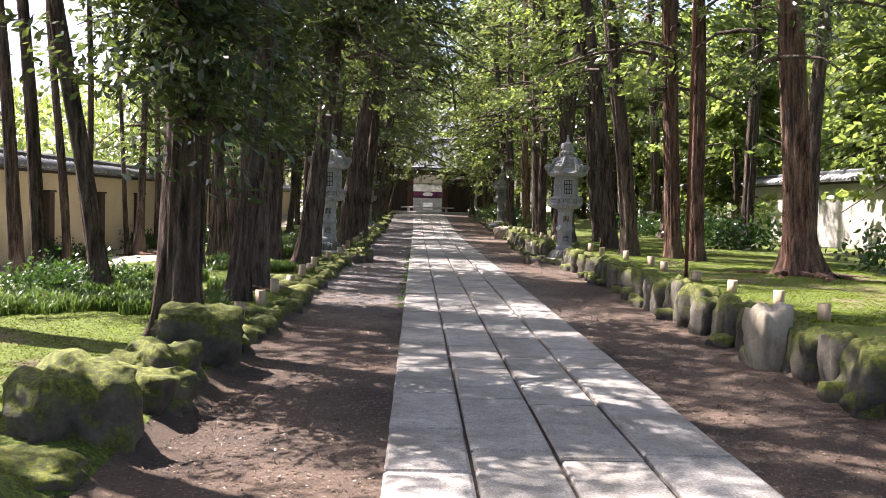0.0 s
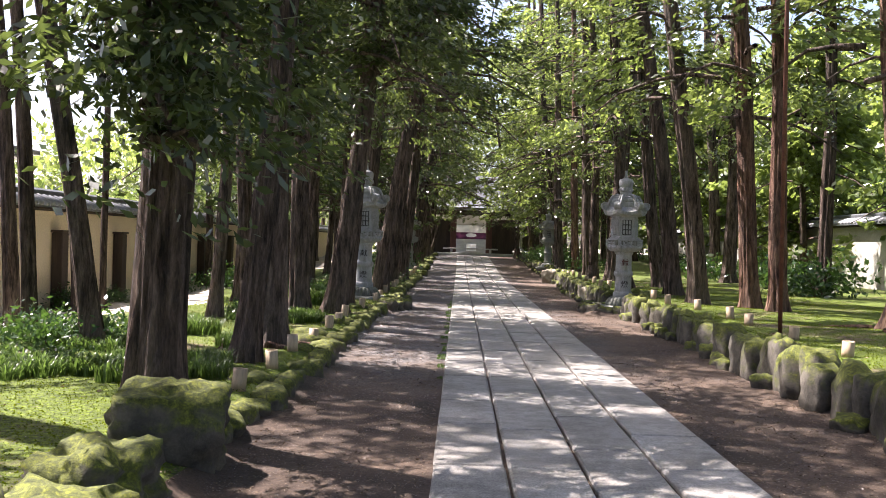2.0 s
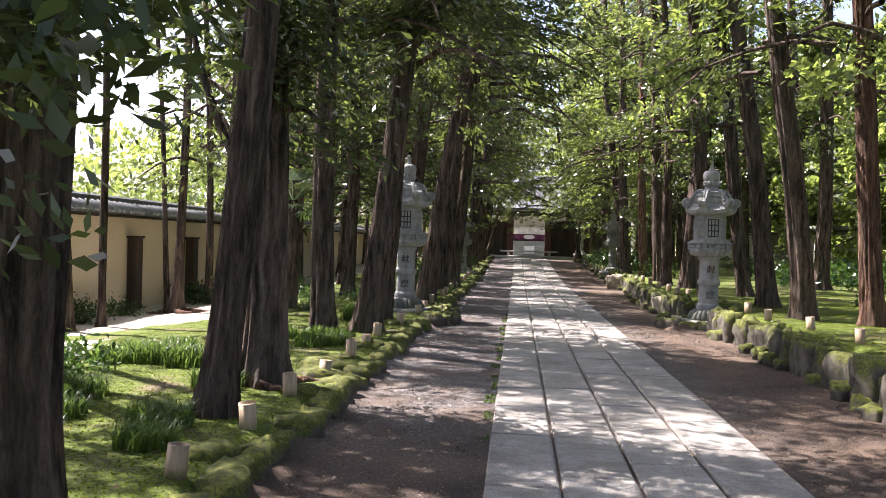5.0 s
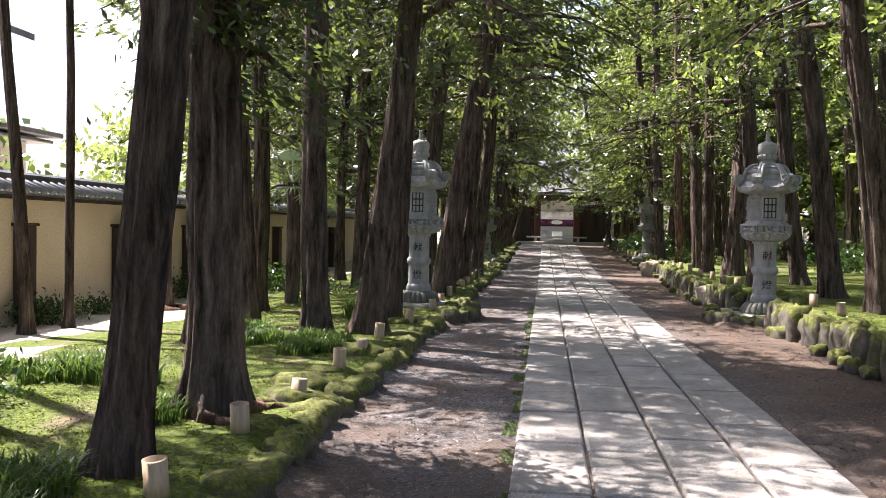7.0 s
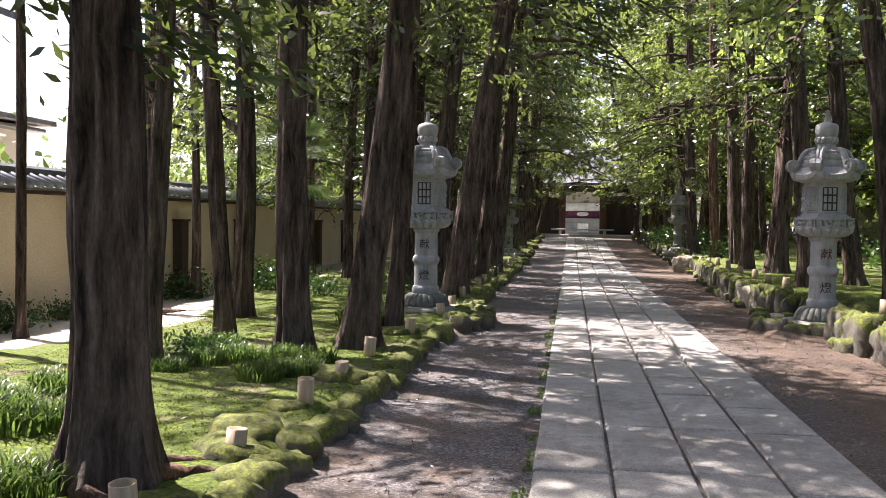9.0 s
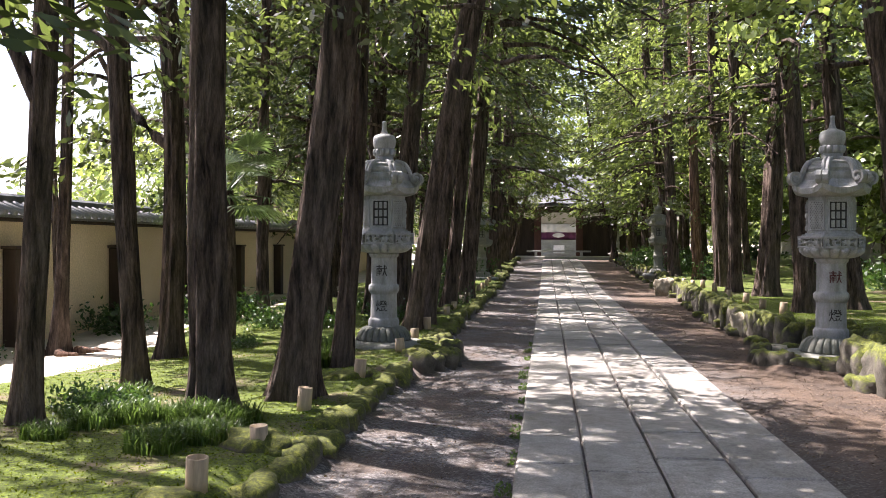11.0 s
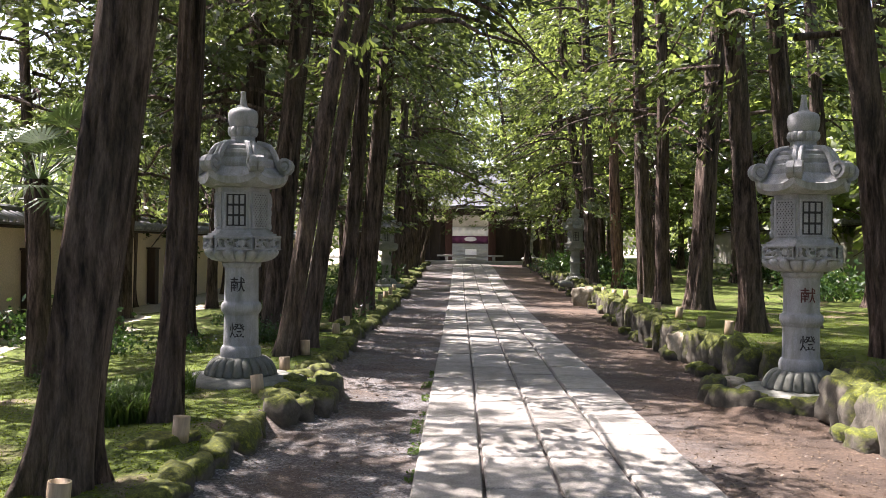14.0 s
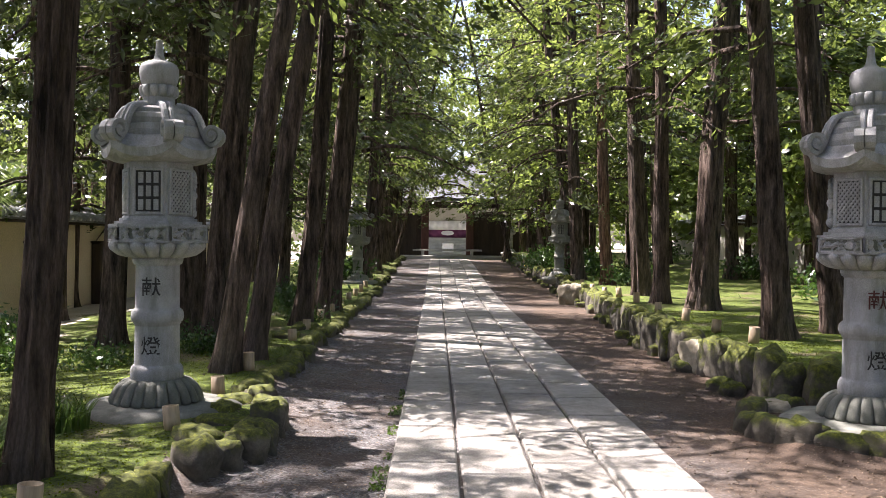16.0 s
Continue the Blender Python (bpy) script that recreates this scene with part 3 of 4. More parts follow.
def slab_mesh(w, d, seed):
    rng = random.Random(seed)
    bm = bmesh.new()
    box(bm, 0, 0, 0, w, d, 0.12, 0.014)
    for v in bm.verts:
        v.co.x += rng.uniform(-0.004, 0.004)
        v.co.y += rng.uniform(-0.005, 0.005)
    me = bpy.data.meshes.new("slab")
    bm.to_mesh(me)
    bm.free()
    me.materials.append(SLAB)
    return me


cols = (PATH_L, 0.255, 0.76, 1.27, PATH_R)
prng = random.Random(5)
for c in range(4):
    y = -3.5 - prng.uniform(0, 1)
    meshes = {}
    while y < 63:
        d = prng.choice((0.9, 1.05, 1.2, 1.35, 1.5))
        w = cols[c + 1] - cols[c] - 0.024
        if d not in meshes:
            meshes[d] = slab_mesh(w, d - 0.022, c * 10 + int(d * 100))
        s = new("slab", meshes[d])
        s.parent = path
        slope = (rise(y + d) - rise(y)) / d
        s.matrix_local = pose((cols[c] + cols[c + 1]) / 2, y + d / 2, rise(y + d / 2) - 0.06 + prng.uniform(-0.004, 0.004), math.degrees(slope) + prng.uniform(-0.25, 0.25), prng.uniform(-0.3, 0.3), 0)
        y += d

# ---------- stone lanterns ----------


def hex_ring(bm, r, z, lift=0.0, roundness=0.0, sag=0.0, seg=48, turn=-60):
    """A ring between a hexagon (corner radius r) and a circle, corners raised by lift."""
    ring = []
    for k in range(seg):
        a = 2 * math.pi * k / seg
        m = (a % (math.pi / 3)) - math.pi / 6
        flat = r * math.cos(math.pi / 6) / math.cos(m)
        q = flat * (1 - roundness) + r * roundness
        corner = (abs(m) / (math.pi / 6)) ** 3
        b = a + radians(turn)
        ring.append(bm.verts.new((q * math.cos(b), q * math.sin(b), z + lift * corner - sag * (1 - corner))))
    return ring


def skin(bm, rings, cap=True):
    for a, b in zip(rings, rings[1:]):
        n = len(a)
        for k in range(n):
            bm.faces.new((a[k], a[(k + 1) % n], b[(k + 1) % n], b[k]))
    if cap:
        bm.faces.new(rings[0][::-1])
        bm.faces.new(rings[-1])


def inscription(ch, parent, z, size, mat, radius):
    cu = bpy.data.curves.new("inscription", "FONT")
    cu.body, cu.size, cu.align_x, cu.align_y = ch, size, "CENTER", "CENTER"
    cu.offset = 0.0012
    tmp = new("inscription", cu)
    bpy.context.view_layer.update()
    me = bpy.data.meshes.new_from_object(tmp.evaluated_get(bpy.context.evaluated_depsgraph_get()))
    bpy.data.objects.remove(tmp)
    for v in me.vertices:
        a = v.co.x / radius - math.pi / 2
        v.co = (1.03 * radius * math.cos(a), 1.03 * radius * math.sin(a), z + v.co.y)
    me.materials.clear()
    ob = piece("inscription", me, mat, parent, "brushed character cut in the stone")
    me.materials.append(mat) if not me.materials else None
    return ob


def petal_ring(name, n, profile, bulge, mat, parent, label=""):
    """A turned core under n carved petals that follow the (radius, z) profile."""
    bm = bmesh.new()
    lathe(bm, [(0.94 * r, h) for r, h in profile], 48)
    core = part(name, bm, mat, parent, label, True)
    total = len(profile) - 1
    vs, fs, cols_u, rows_v = [], [], 8, 9
    for j in range(rows_v):
        v = j / (rows_v - 1)
        k = min(int(v * total), total - 1)
        q = v * total - k
        r = profile[k][0] * (1 - q) + profile[k + 1][0] * q
        z = profile[k][1] * (1 - q) + profile[k + 1][1] * q
        wide = 0.93 * math.sqrt(max(0.02, 1 - (2 * v - 1) ** 4))
        for i in range(cols_u + 1):
            u = 2 * i / cols_u - 1
            swell = bulge * (max(0.0, 1 - u * u) ** 0.5) * (0.25 + 0.75 * math.sin(math.pi * min(1, 0.15 + 0.8 * v))) - 0.006
            a = u * wide * math.pi / n
            vs.append(((r + swell) * math.cos(a), (r + swell) * math.sin(a), z))
    for j in range(rows_v - 1):
        for i in range(cols_u):
            a = j * (cols_u + 1) + i
            fs.append((a, a + 1, a + cols_u + 2, a + cols_u + 1))
    me = mesh_of("petal", vs, fs)
    me.materials.append(mat)
    for k in range(n):
        ob = new("petal", me)
        ob.parent = core
        ob.matrix_local = pose(0, 0, 0, 0, 0, 360 * k / n)
    return core


def relief_mesh(seed, width, height, depth):
    """A carved panel of leaves and blossoms in a plain raised border."""
    nx, nz = 30, 12
    vs, fs = [], []
    for j in range(nz + 1):
        for i in range(nx + 1):
            u, w = i / nx, j / nz
            edge = min(u * nx, (1 - u) * nx, w * nz, (1 - w) * nz)
            mid = abs(u - 0.5) * nx < 0.8
            p = Vector((u * width * 26 + seed * 9.1, w * height * 26, seed))
            h = 0.45 + 3.0 * noise.noise(p) + 0.6 * noise.noise(p * 2.1)
            flower = math.hypot((u - 0.72) * width, (w - 0.5) * height)
            if flower < 0.04:
                h = 0.9 - 8 * abs(flower - 0.016)
            h = depth if edge < 1.2 or mid else depth * max(-0.5, min(1.3, h))
            vs.append(((u - 0.5) * width, -h, (w - 0.5) * height))
    for j in range(nz):
        for i in range(nx):
            a = j * (nx + 1) + i
            fs.append((a, a + 1, a + nx + 2, a + nx + 1))
    return mesh_of("carved_relief", vs, fs, False)


RELIEFS = [relief_mesh(3 + i, 0.39, 0.118, 0.026) for i in range(3)]


def scroll_rib(deg, mat, parent):
    """Doubled ridge band that runs down a roof corner and curls up at its end."""
    path = [(0.16, 2.59), (0.23, 2.58), (0.285, 2.557), (0.325, 2.508), (0.349, 2.46), (0.368, 2.41), (0.38, 2.365), (0.4, 2.32), (0.425, 2.285)]
    for k in range(15):
        a = radians(-90 + 32 * k)
        r = 0.082 - 0.004 * k
        path.append((0.455 + r * math.cos(a), 2.345 + r * math.sin(a)))
    bm = bmesh.new()
    for lane in (-0.027, 0.027):
        prev = None
        first = None
        for i, (r, z) in enumerate(path):
            p, q = path[max(i - 1, 0)], path[min(i + 1, len(path) - 1)]
            t = Vector((q[0] - p[0], 0, q[1] - p[1])).normalized()
            nrm = Vector((-t.z, 0, t.x))
            w = 0.024 + 0.012 * smooth01((i - 6) / 5)
            off = lane * (1 + 0.5 * smooth01((i - 6) / 5))
            c = Vector((r, off, z))
            ring = [bm.verts.new(c + Vector((0, sy, 0)) + nrm * sn) for sy, sn in ((-w, -0.022), (-w, 0.008), (-0.5 * w, 0.022), (0.5 * w, 0.022), (w, 0.008), (w, -0.022))]
            if prev:
                for k in range(6):
                    bm.faces.new((prev[k], prev[(k + 1) % 6], ring[(k + 1) % 6], ring[k]))
            first = first or ring
            prev = ring
        bm.faces.new(first)
        bm.faces.new(prev[::-1])
    bmesh.ops.recalc_face_normals(bm, faces=bm.faces)
    rib = part("scroll_rib", bm, mat, parent, "ridge band curling up at the corner")
    rib.matrix_local = pose(0, 0, 0, 0, 0, deg)
    bm = bmesh.new()
    lathe(bm, [(0.01, -0.064), (0.03, -0.06), (0.05, -0.045), (0.062, -0.045), (0.062, 0.045), (0.05, 0.045), (0.03, 0.06), (0.01, 0.064)], 16)
    curl = part("scroll_eye", bm, mat, parent, "", True)
    curl.matrix_local = pose(0, 0, 0, 0, 0, deg) @ pose(0.455, 0, 2.345, 90, 0, 0)


def chamber_face(kind, deg, stone, chamber):
    """Framed side of the fire chamber: barred window, pierced screen or moon with clouds."""
    a = radians(deg)
    d = 0.292 * math.cos(math.pi / 6)
    place = pose(d * math.cos(a), d * math.sin(a), 1.86, 0, 0, deg + 90)
    if kind == "moon":
        bm = bmesh.new()
        for ring_r, zc in ((0.085, 0.1), (0.06, -0.1)):
            for k in range(14):
                q = 2 * math.pi * k / 14
                bmesh.ops.create_icosphere(bm, subdivisions=1, radius=0.034, matrix=Matrix.Translation((ring_r * math.cos(q), -0.022, zc + ring_r * math.sin(q))))
        for cx, cz, r in ((-0.06, -0.02, 0.05), (0.05, -0.16, 0.055), (-0.05, -0.17, 0.05), (0.07, 0.0, 0.05), (0.0, 0.1, 0.05)):
            bmesh.ops.create_icosphere(bm, subdivisions=2, radius=r, matrix=Matrix.Translation((cx, -0.01, cz)))
        part("cloud_relief", bm, stone, chamber, "carved moon and cloud relief", True).matrix_local = place
        return
    w, h = 0.205, 0.335
    bm = bmesh.new()
    for cx, cz, sx, sz in ((-w / 2 - 0.012, 0, 0.024, h + 0.048), (w / 2 + 0.012, 0, 0.024, h + 0.048), (0, h / 2 + 0.012, w, 0.024), (0, -h / 2 - 0.012, w, 0.024)):
        box(bm, cx, -0.006, cz, sx, 0.022, sz, 0.005)
    part("face_frame", bm, stone, chamber).matrix_local = place
    # Flat dark plate; its colour stands for the shade inside the openings.
    bm = bmesh.new()
    box(bm, 0, 0.001, 0, w, 0.008, h)
    part("window_recess", bm, WINDOW_DARK, chamber, "flat dark plate standing for the shaded openings").matrix_local = place
    bm = bmesh.new()
    if kind == "grid":
        for cx in (-0.062, 0, 0.062):
            for cz in (-0.11, 0, 0.11):
                pane = bmesh.new()
                box(pane, cx, -0.004, cz, 0.042, 0.008, 0.088, 0.003)
                part("stone_pane", pane, stone, chamber).matrix_local = place
        for cx in (-0.031, 0.031):
            box(bm, cx, -0.006, 0, 0.012, 0.012, h, 0.002)
        for cz in (-0.055, 0.055):
            box(bm, 0, -0.0055, cz, w, 0.01, 0.012, 0.002)
        part("window_bars", bm, WINDOW_DARK, chamber, "dark stone bars between the panes").matrix_local = place
        return
    slope = math.tan(radians(50))
    for k in range(-10, 11):
        z0 = 0.046 * k
        for sg in (1, -1):
            lo, hi = sorted(((-0.164 - z0) / (sg * slope), (0.164 - z0) / (sg * slope)))
            lo, hi = max(lo, -0.1), min(hi, 0.1)
            if hi - lo < 0.01:
                continue
            mid_x = (lo + hi) / 2
            bmesh.ops.create_cube(bm, size=1, matrix=Matrix.Translation((mid_x, -0.006 - 0.002 * sg, z0 + sg * slope * mid_x)) @ pose(0, 0, 0, 0, -50 * sg, 0) @ Matrix.Diagonal(((hi - lo) / math.cos(radians(50)), 0.01, 0.014, 1)))
    screen = part("pierced_screen", bm, stone, chamber, "stone screen pierced with small holes")
    screen.matrix_local = place
    tagged(screen, kind="stuff")


def stone_lantern(x, y, z, stone, low_stone, scale=1.0, first=None, written=True, label=""):
    top = new("stone_lantern")
    top.matrix_world = pose(x, y, z) @ Matrix.Diagonal((scale, scale, scale, 1))
    tagged(top, label or "tall grey granite lantern with inscribed round column", "stone lantern", "lanterns along the approach")
    bm = bmesh.new()
    lathe(bm, [(0.56, -0.15), (0.66, 0.0), (0.655, 0.05), (0.6, 0.085), (0.4, 0.105), (0.3, 0.11)], 44,
          lambda a, i: 1 + 0.05 * math.sin(3 * a + 1) + 0.025 * math.sin(7 * a))
    part("ground_plate", bm, low_stone, top, "rough round base plate with moss", True)
    petal_ring("lotus_base", 22, [(0.235, 0.3), (0.272, 0.285), (0.308, 0.25), (0.338, 0.2), (0.362, 0.15), (0.378, 0.115), (0.36, 0.098)], 0.026, low_stone, top, "carved ring of lotus petals")
    bm = bmesh.new()
    col = [(0.205, 0.285), (0.214, 0.3), (0.217, 0.35), (0.212, 0.385), (0.198, 0.41), (0.187, 0.415), (0.185, 0.43), (0.181, 0.74), (0.184, 0.755), (0.194, 0.758),
           (0.194, 0.772), (0.207, 0.782), (0.215, 0.812), (0.213, 0.85), (0.203, 0.872), (0.184, 0.884), (0.18, 0.9), (0.177, 1.24), (0.182, 1.255), (0.196, 1.26), (0.206, 1.285), (0.208, 1.31), (0.19, 1.32)]
    lathe(bm, col, 48)
    column = part("column", bm, stone, top, "", True)
    if written:
        inscription("献", column, 1.062, 0.165, first or INK, 0.179)
        inscription("燈", column, 0.575, 0.165, INK, 0.183)
    petal_ring("lotus_cup", 18, [(0.36, 1.45), (0.368, 1.425), (0.345, 1.38), (0.29, 1.335), (0.225, 1.315), (0.2, 1.31)], 0.042, stone, top, "carved lotus cup under the platform")
    bm = bmesh.new()
    rings = [hex_ring(bm, r, h) for r, h in ((0.37, 1.44), (0.425, 1.442), (0.425, 1.452), (0.393, 1.453), (0.393, 1.572), (0.425, 1.574), (0.425, 1.592), (0.372, 1.594), (0.372, 1.616), (0.33, 1.618), (0.33, 1.64))]
    skin(bm, rings)
    platform = part("platform", bm, stone, top)
    for f in range(6):
        a = radians(-90 + 60 * f)
        d = 0.403 * math.cos(math.pi / 6) - 0.006
        me = RELIEFS[f % 3].copy()
        # Dark plate behind the relief; its colour deepens the shade in the hollows.
        bm = bmesh.new()
        box(bm, 0, 0, 0, 0.37, 0.006, 0.104)
        part("relief_ground", bm, low_stone, platform, "dark plate deepening the shade in the carving").matrix_local = pose((d + 0.002) * math.cos(a), (d + 0.002) * math.sin(a), 1.513, 0, 0, 60 * f)
        ob = piece("carved_relief", me, stone, platform)
        ob.matrix_local = pose(d * math.cos(a), d * math.sin(a), 1.513, 0, 0, -90 + 60 * f + 90)
    bm = bmesh.new()
    skin(bm, [hex_ring(bm, 0.305, 1.64), hex_ring(bm, 0.305, 1.655), hex_ring(bm, 0.292, 1.66), hex_ring(bm, 0.292, 2.12)])
    chamber = part("fire_chamber", bm, stone, top)
    for f in range(6):
        chamber_face(("grid", "screen", "moon", "grid", "moon", "screen")[f], -90 + 60 * f, stone, chamber)
    # roof: stepped courses under a rounded crown, thick upswept eaves
    bm = bmesh.new()
    upper = [(0.5, 2.2, 0.075, 0), (0.47, 2.215, 0.055, 0.01), (0.425, 2.25, 0.03, 0.03), (0.385, 2.3, 0.012, 0.06),
             (0.383, 2.315, 0.01, 0.06), (0.362, 2.36, 0.004, 0.1), (0.35, 2.405, 0, 0.15), (0.347, 2.42, 0, 0.15),
             (0.33, 2.46, 0, 0.22), (0.31, 2.495, 0, 0.3), (0.305, 2.508, 0, 0.3), (0.275, 2.54, 0, 0.45), (0.22, 2.562, 0, 0.8), (0.14, 2.572, 0, 1)]
    grooved = []
    for k, (r, h, li, ro) in enumerate(upper):
        grooved.append((r - (0.024 if k in (4, 7, 10) else 0), h, li, ro))
    edge = [(0.488, 2.13, 0.075, 0), (0.5, 2.2, 0.075, 0)]
    soffit = [(0.26, 2.1, 0, 0), (0.38, 2.105, 0.01, 0), (0.45, 2.12, 0.045, 0), (0.488, 2.13, 0.075, 0)]
    for band in (grooved, edge, soffit):
        skin(bm, [hex_ring(bm, r, z0, li, ro) for r, z0, li, ro in band], False)
    bmesh.ops.recalc_face_normals(bm, faces=bm.faces)
    roof = part("roof", bm, stone, top, "six-sided flared stone roof")
    for f in range(6):
        scroll_rib(-60 + 60 * f, stone, roof)
    bm = bmesh.new()
    lathe(bm, [(0.15, 2.56), (0.152, 2.585), (0.136, 2.6), (0.128, 2.62), (0.126, 2.65), (0.12, 2.655)], 36)
    part("neck", bm, stone, top, "", True)
    petal_ring("jewel_collar", 12, [(0.12, 2.76), (0.142, 2.75), (0.15, 2.71), (0.142, 2.67), (0.115, 2.645)], 0.022, stone, top, "small ring of carved petals")
    bm = bmesh.new()
    lathe(bm, [(0.11, 2.74), (0.138, 2.76), (0.152, 2.8), (0.16, 2.85), (0.158, 2.9), (0.143, 2.935), (0.11, 2.953), (0.07, 2.965), (0.046, 2.985), (0.036, 3.02), (0.03, 3.07), (0.028, 3.12), (0.032, 3.135), (0.022, 3.142)], 36)
    part("jewel_finial", bm, stone, top, "", True)
    return top


INK_RED = simple("faded_red_ink", (0.07, 0.012, 0.012), (0.12, 0.03, 0.025), 8.0, 0.7)
stone_lantern(-2.27, 21.85, 0.085, LANTERN, LANTERN_BASE, 1.0)
stone_lantern(3.62, 21.6, 0.05, LANTERN, LANTERN_BASE, 1.0, INK_RED, label="tall grey granite lantern with faded red inscription")
stone_lantern(-2.36, 42.0, 0.22, LANTERN_OLD, LANTERN_OLD, 0.9, None, False, "weathered dark stone lantern among the cedars")
stone_lantern(3.95, 42.0, 0.4, LANTERN_OLD, LANTERN_OLD, 0.84, None, False, "weathered dark stone lantern behind mossy kerb")
stone_lantern(3.95, 60.5, 0.95, LANTERN, LANTERN_OLD, 0.76, None, False, "small pale stone lantern near the gate")

# ---------- kerb stones ----------


def rock_mesh(seed, sub=3, rough=0.3, box_like=0.6):
    """A rounded irregular boulder of unit size, flattened below."""
    bm = bmesh.new()
    bmesh.ops.create_icosphere(bm, subdivisions=sub, radius=0.5)
    for v in bm.verts:
        d = v.co.normalized()
        m = max(abs(d.x), abs(d.y), abs(d.z))
        q = 1 + box_like * (1 / m - 1)
        n1 = noise.noise(d * 1.6 + Vector((seed * 3.7, 0, 0)))
        n2 = noise.noise(d * 4.1 + Vector((0, seed * 2.3, 0)))
        n3 = noise.noise(d * 9.0 + Vector((0, 0, seed * 1.9)))
        v.co = d * 0.5 * q * (1 + rough * n1 + 0.5 * rough * n2 + 0.32 * rough * n3)
    me = bpy.data.meshes.new("kerb_stone")
    bm.to_mesh(me)
    bm.free()
    me.polygons.foreach_set("use_smooth", [True] * len(me.polygons))
    me.materials.append(ROCK)
    return me


ROCKS = [rock_mesh(i) for i in range(10)]
BARE = [rock_mesh(20 + i) for i in range(5)]
for bare_me in BARE:
    bare_me.materials.clear()
    bare_me.materials.append(ROCK_BARE)
ROCKS_BIG = [rock_mesh(40 + i, 4, 0.3, 0.6) for i in range(4)]


# Paler than the kerb rocks; sunlight on the lit stones is in the colour.
PALE_ROCK = rock_mesh(57, 4, 0.22, 0.5)
PALE_ROCK.materials.clear()
PALE_ROCK.materials.append(simple("sunlit_pale_rock", (0.3, 0.26, 0.18), (0.5, 0.44, 0.33), 5.0, 0.9, 0.6, 45))


def kerb(name, label):
    ob = new(name)
    return tagged(ob, label, "kerb", kind="structure")


def stone(parent, me, x, y, z, sx, sy, sz, rz, tilt=0.0):
    ob = new("kerb_stone", me)
    ob.parent = parent
    ob.matrix_local = pose(x, y, z, tilt, tilt * 0.6, rz) @ Matrix.Diagonal((sx, sy, sz, 1))
    return ob


krng = random.Random(12)
left_kerb = kerb("kerb_left", "low row of mossy field stones edging the bank")
y = 7.5
while y < 62:
    big = abs(y - 21.4) < 1.25
    d = krng.uniform(0.2, 0.3) if big else krng.uniform(0.3, 0.62)
    h = krng.uniform(0.22, 0.36)
    x = kerb_left(y + d / 2)
    stone(left_kerb, krng.choice(BARE if big else ROCKS), x + krng.uniform(-0.05, 0.05), y + d / 2, rise(y) + 0.0, krng.uniform(0.22, 0.34), d * 1.0, h * (1.35 if big else 0.95), krng.uniform(-20, 20), krng.uniform(-8, 8))
    if krng.random() < 0.12:
        stone(left_kerb, krng.choice(ROCKS), x - 0.32 + krng.uniform(-0.06, 0.06), y + d / 2, rise(y) + 0.08, krng.uniform(0.3, 0.45), d * 1.1, h * 0.8, krng.uniform(0, 180))
    y += d * 0.92
right_kerb = kerb("kerb_right", "upright mossy stones retaining the raised bank")
y = 3.0
while y < 61:
    d = krng.uniform(0.26, 0.56)
    h = krng.uniform(0.48, 0.6) if y < 45 else krng.uniform(0.4, 0.52)
    x = kerb_right(y + d / 2)
    stone(right_kerb, krng.choice(BARE if krng.random() < 0.4 else ROCKS), x + krng.uniform(-0.07, 0.07), y + d / 2, rise(y) + 0.14 + krng.uniform(-0.05, 0.06), krng.uniform(0.3, 0.4), d * 1.12, h * 1.1, krng.uniform(-14, 14), krng.uniform(-8, 8))
    if krng.random() < 0.4:
        stone(right_kerb, krng.choice(ROCKS), x - 0.2, y + d * 0.3, rise(y) + 0.0, krng.uniform(0.18, 0.3), krng.uniform(0.2, 0.35), krng.uniform(0.18, 0.3), krng.uniform(0, 180))
    y += d * 0.95
for k in range(8):
    a = radians(112 + 21 * k)
    stone(right_kerb, BARE[k % 5], 3.62 + 0.84 * math.cos(a), 21.75 + 0.84 * math.sin(a), 0.0, 0.27, 0.38, 0.3 + 0.05 * (k % 3), math.degrees(a), 6 * (k % 2) - 3)


def boulder(x, y, z, sx, sy, sz, rz, me, label, tilt=0.0):
    ob = new("boulder", me)
    ob.matrix_world = pose(x, y, z, tilt, 0, rz) @ Matrix.Diagonal((sx, sy, sz, 1))
    tagged(ob, label, "boulder", "boulders at the bank's edge")


boulder(-1.9, 7.15, 0.2, 0.72, 0.6, 0.64, 20, ROCKS_BIG[0], "large angular boulder capped with bright moss")
boulder(-1.95, 6.2, 0.13, 0.55, 0.62, 0.46, -10, ROCKS_BIG[1], "mossy green boulder at the bank's edge")
boulder(-2.02, 4.78, 0.14, 0.62, 0.7, 0.66, 35, ROCKS_BIG[2], "large dark boulder with pale lichen patches")
boulder(-1.85, 5.55, 0.1, 0.5, 0.6, 0.42, 75, ROCKS_BIG[3], "mossy green boulder at the bank's edge")
boulder(-1.98, 4.05, 0.0, 0.5, 0.5, 0.3, 75, ROCKS_BIG[1], "low boulder fully covered in moss")
boulder(3.28, 7.95, 0.2, 0.38, 0.42, 0.74, 10, PALE_ROCK, "upright stone with sunlight put into its pale tone")
boulder(3.36, 25.3, 0.14, 0.36, 0.44, 0.48, 30, PALE_ROCK, "rounded pale boulder at the bank's foot")
boulder(3.55, 37.0, 0.2, 0.5, 0.6, 0.6, 60, PALE_ROCK, "rounded pale boulder at the bank's foot")
boulder(3.05, 22.3, 0.06, 0.3, 0.42, 0.2, 60, PALE_ROCK, "low flat pale stone at the lantern's foot")

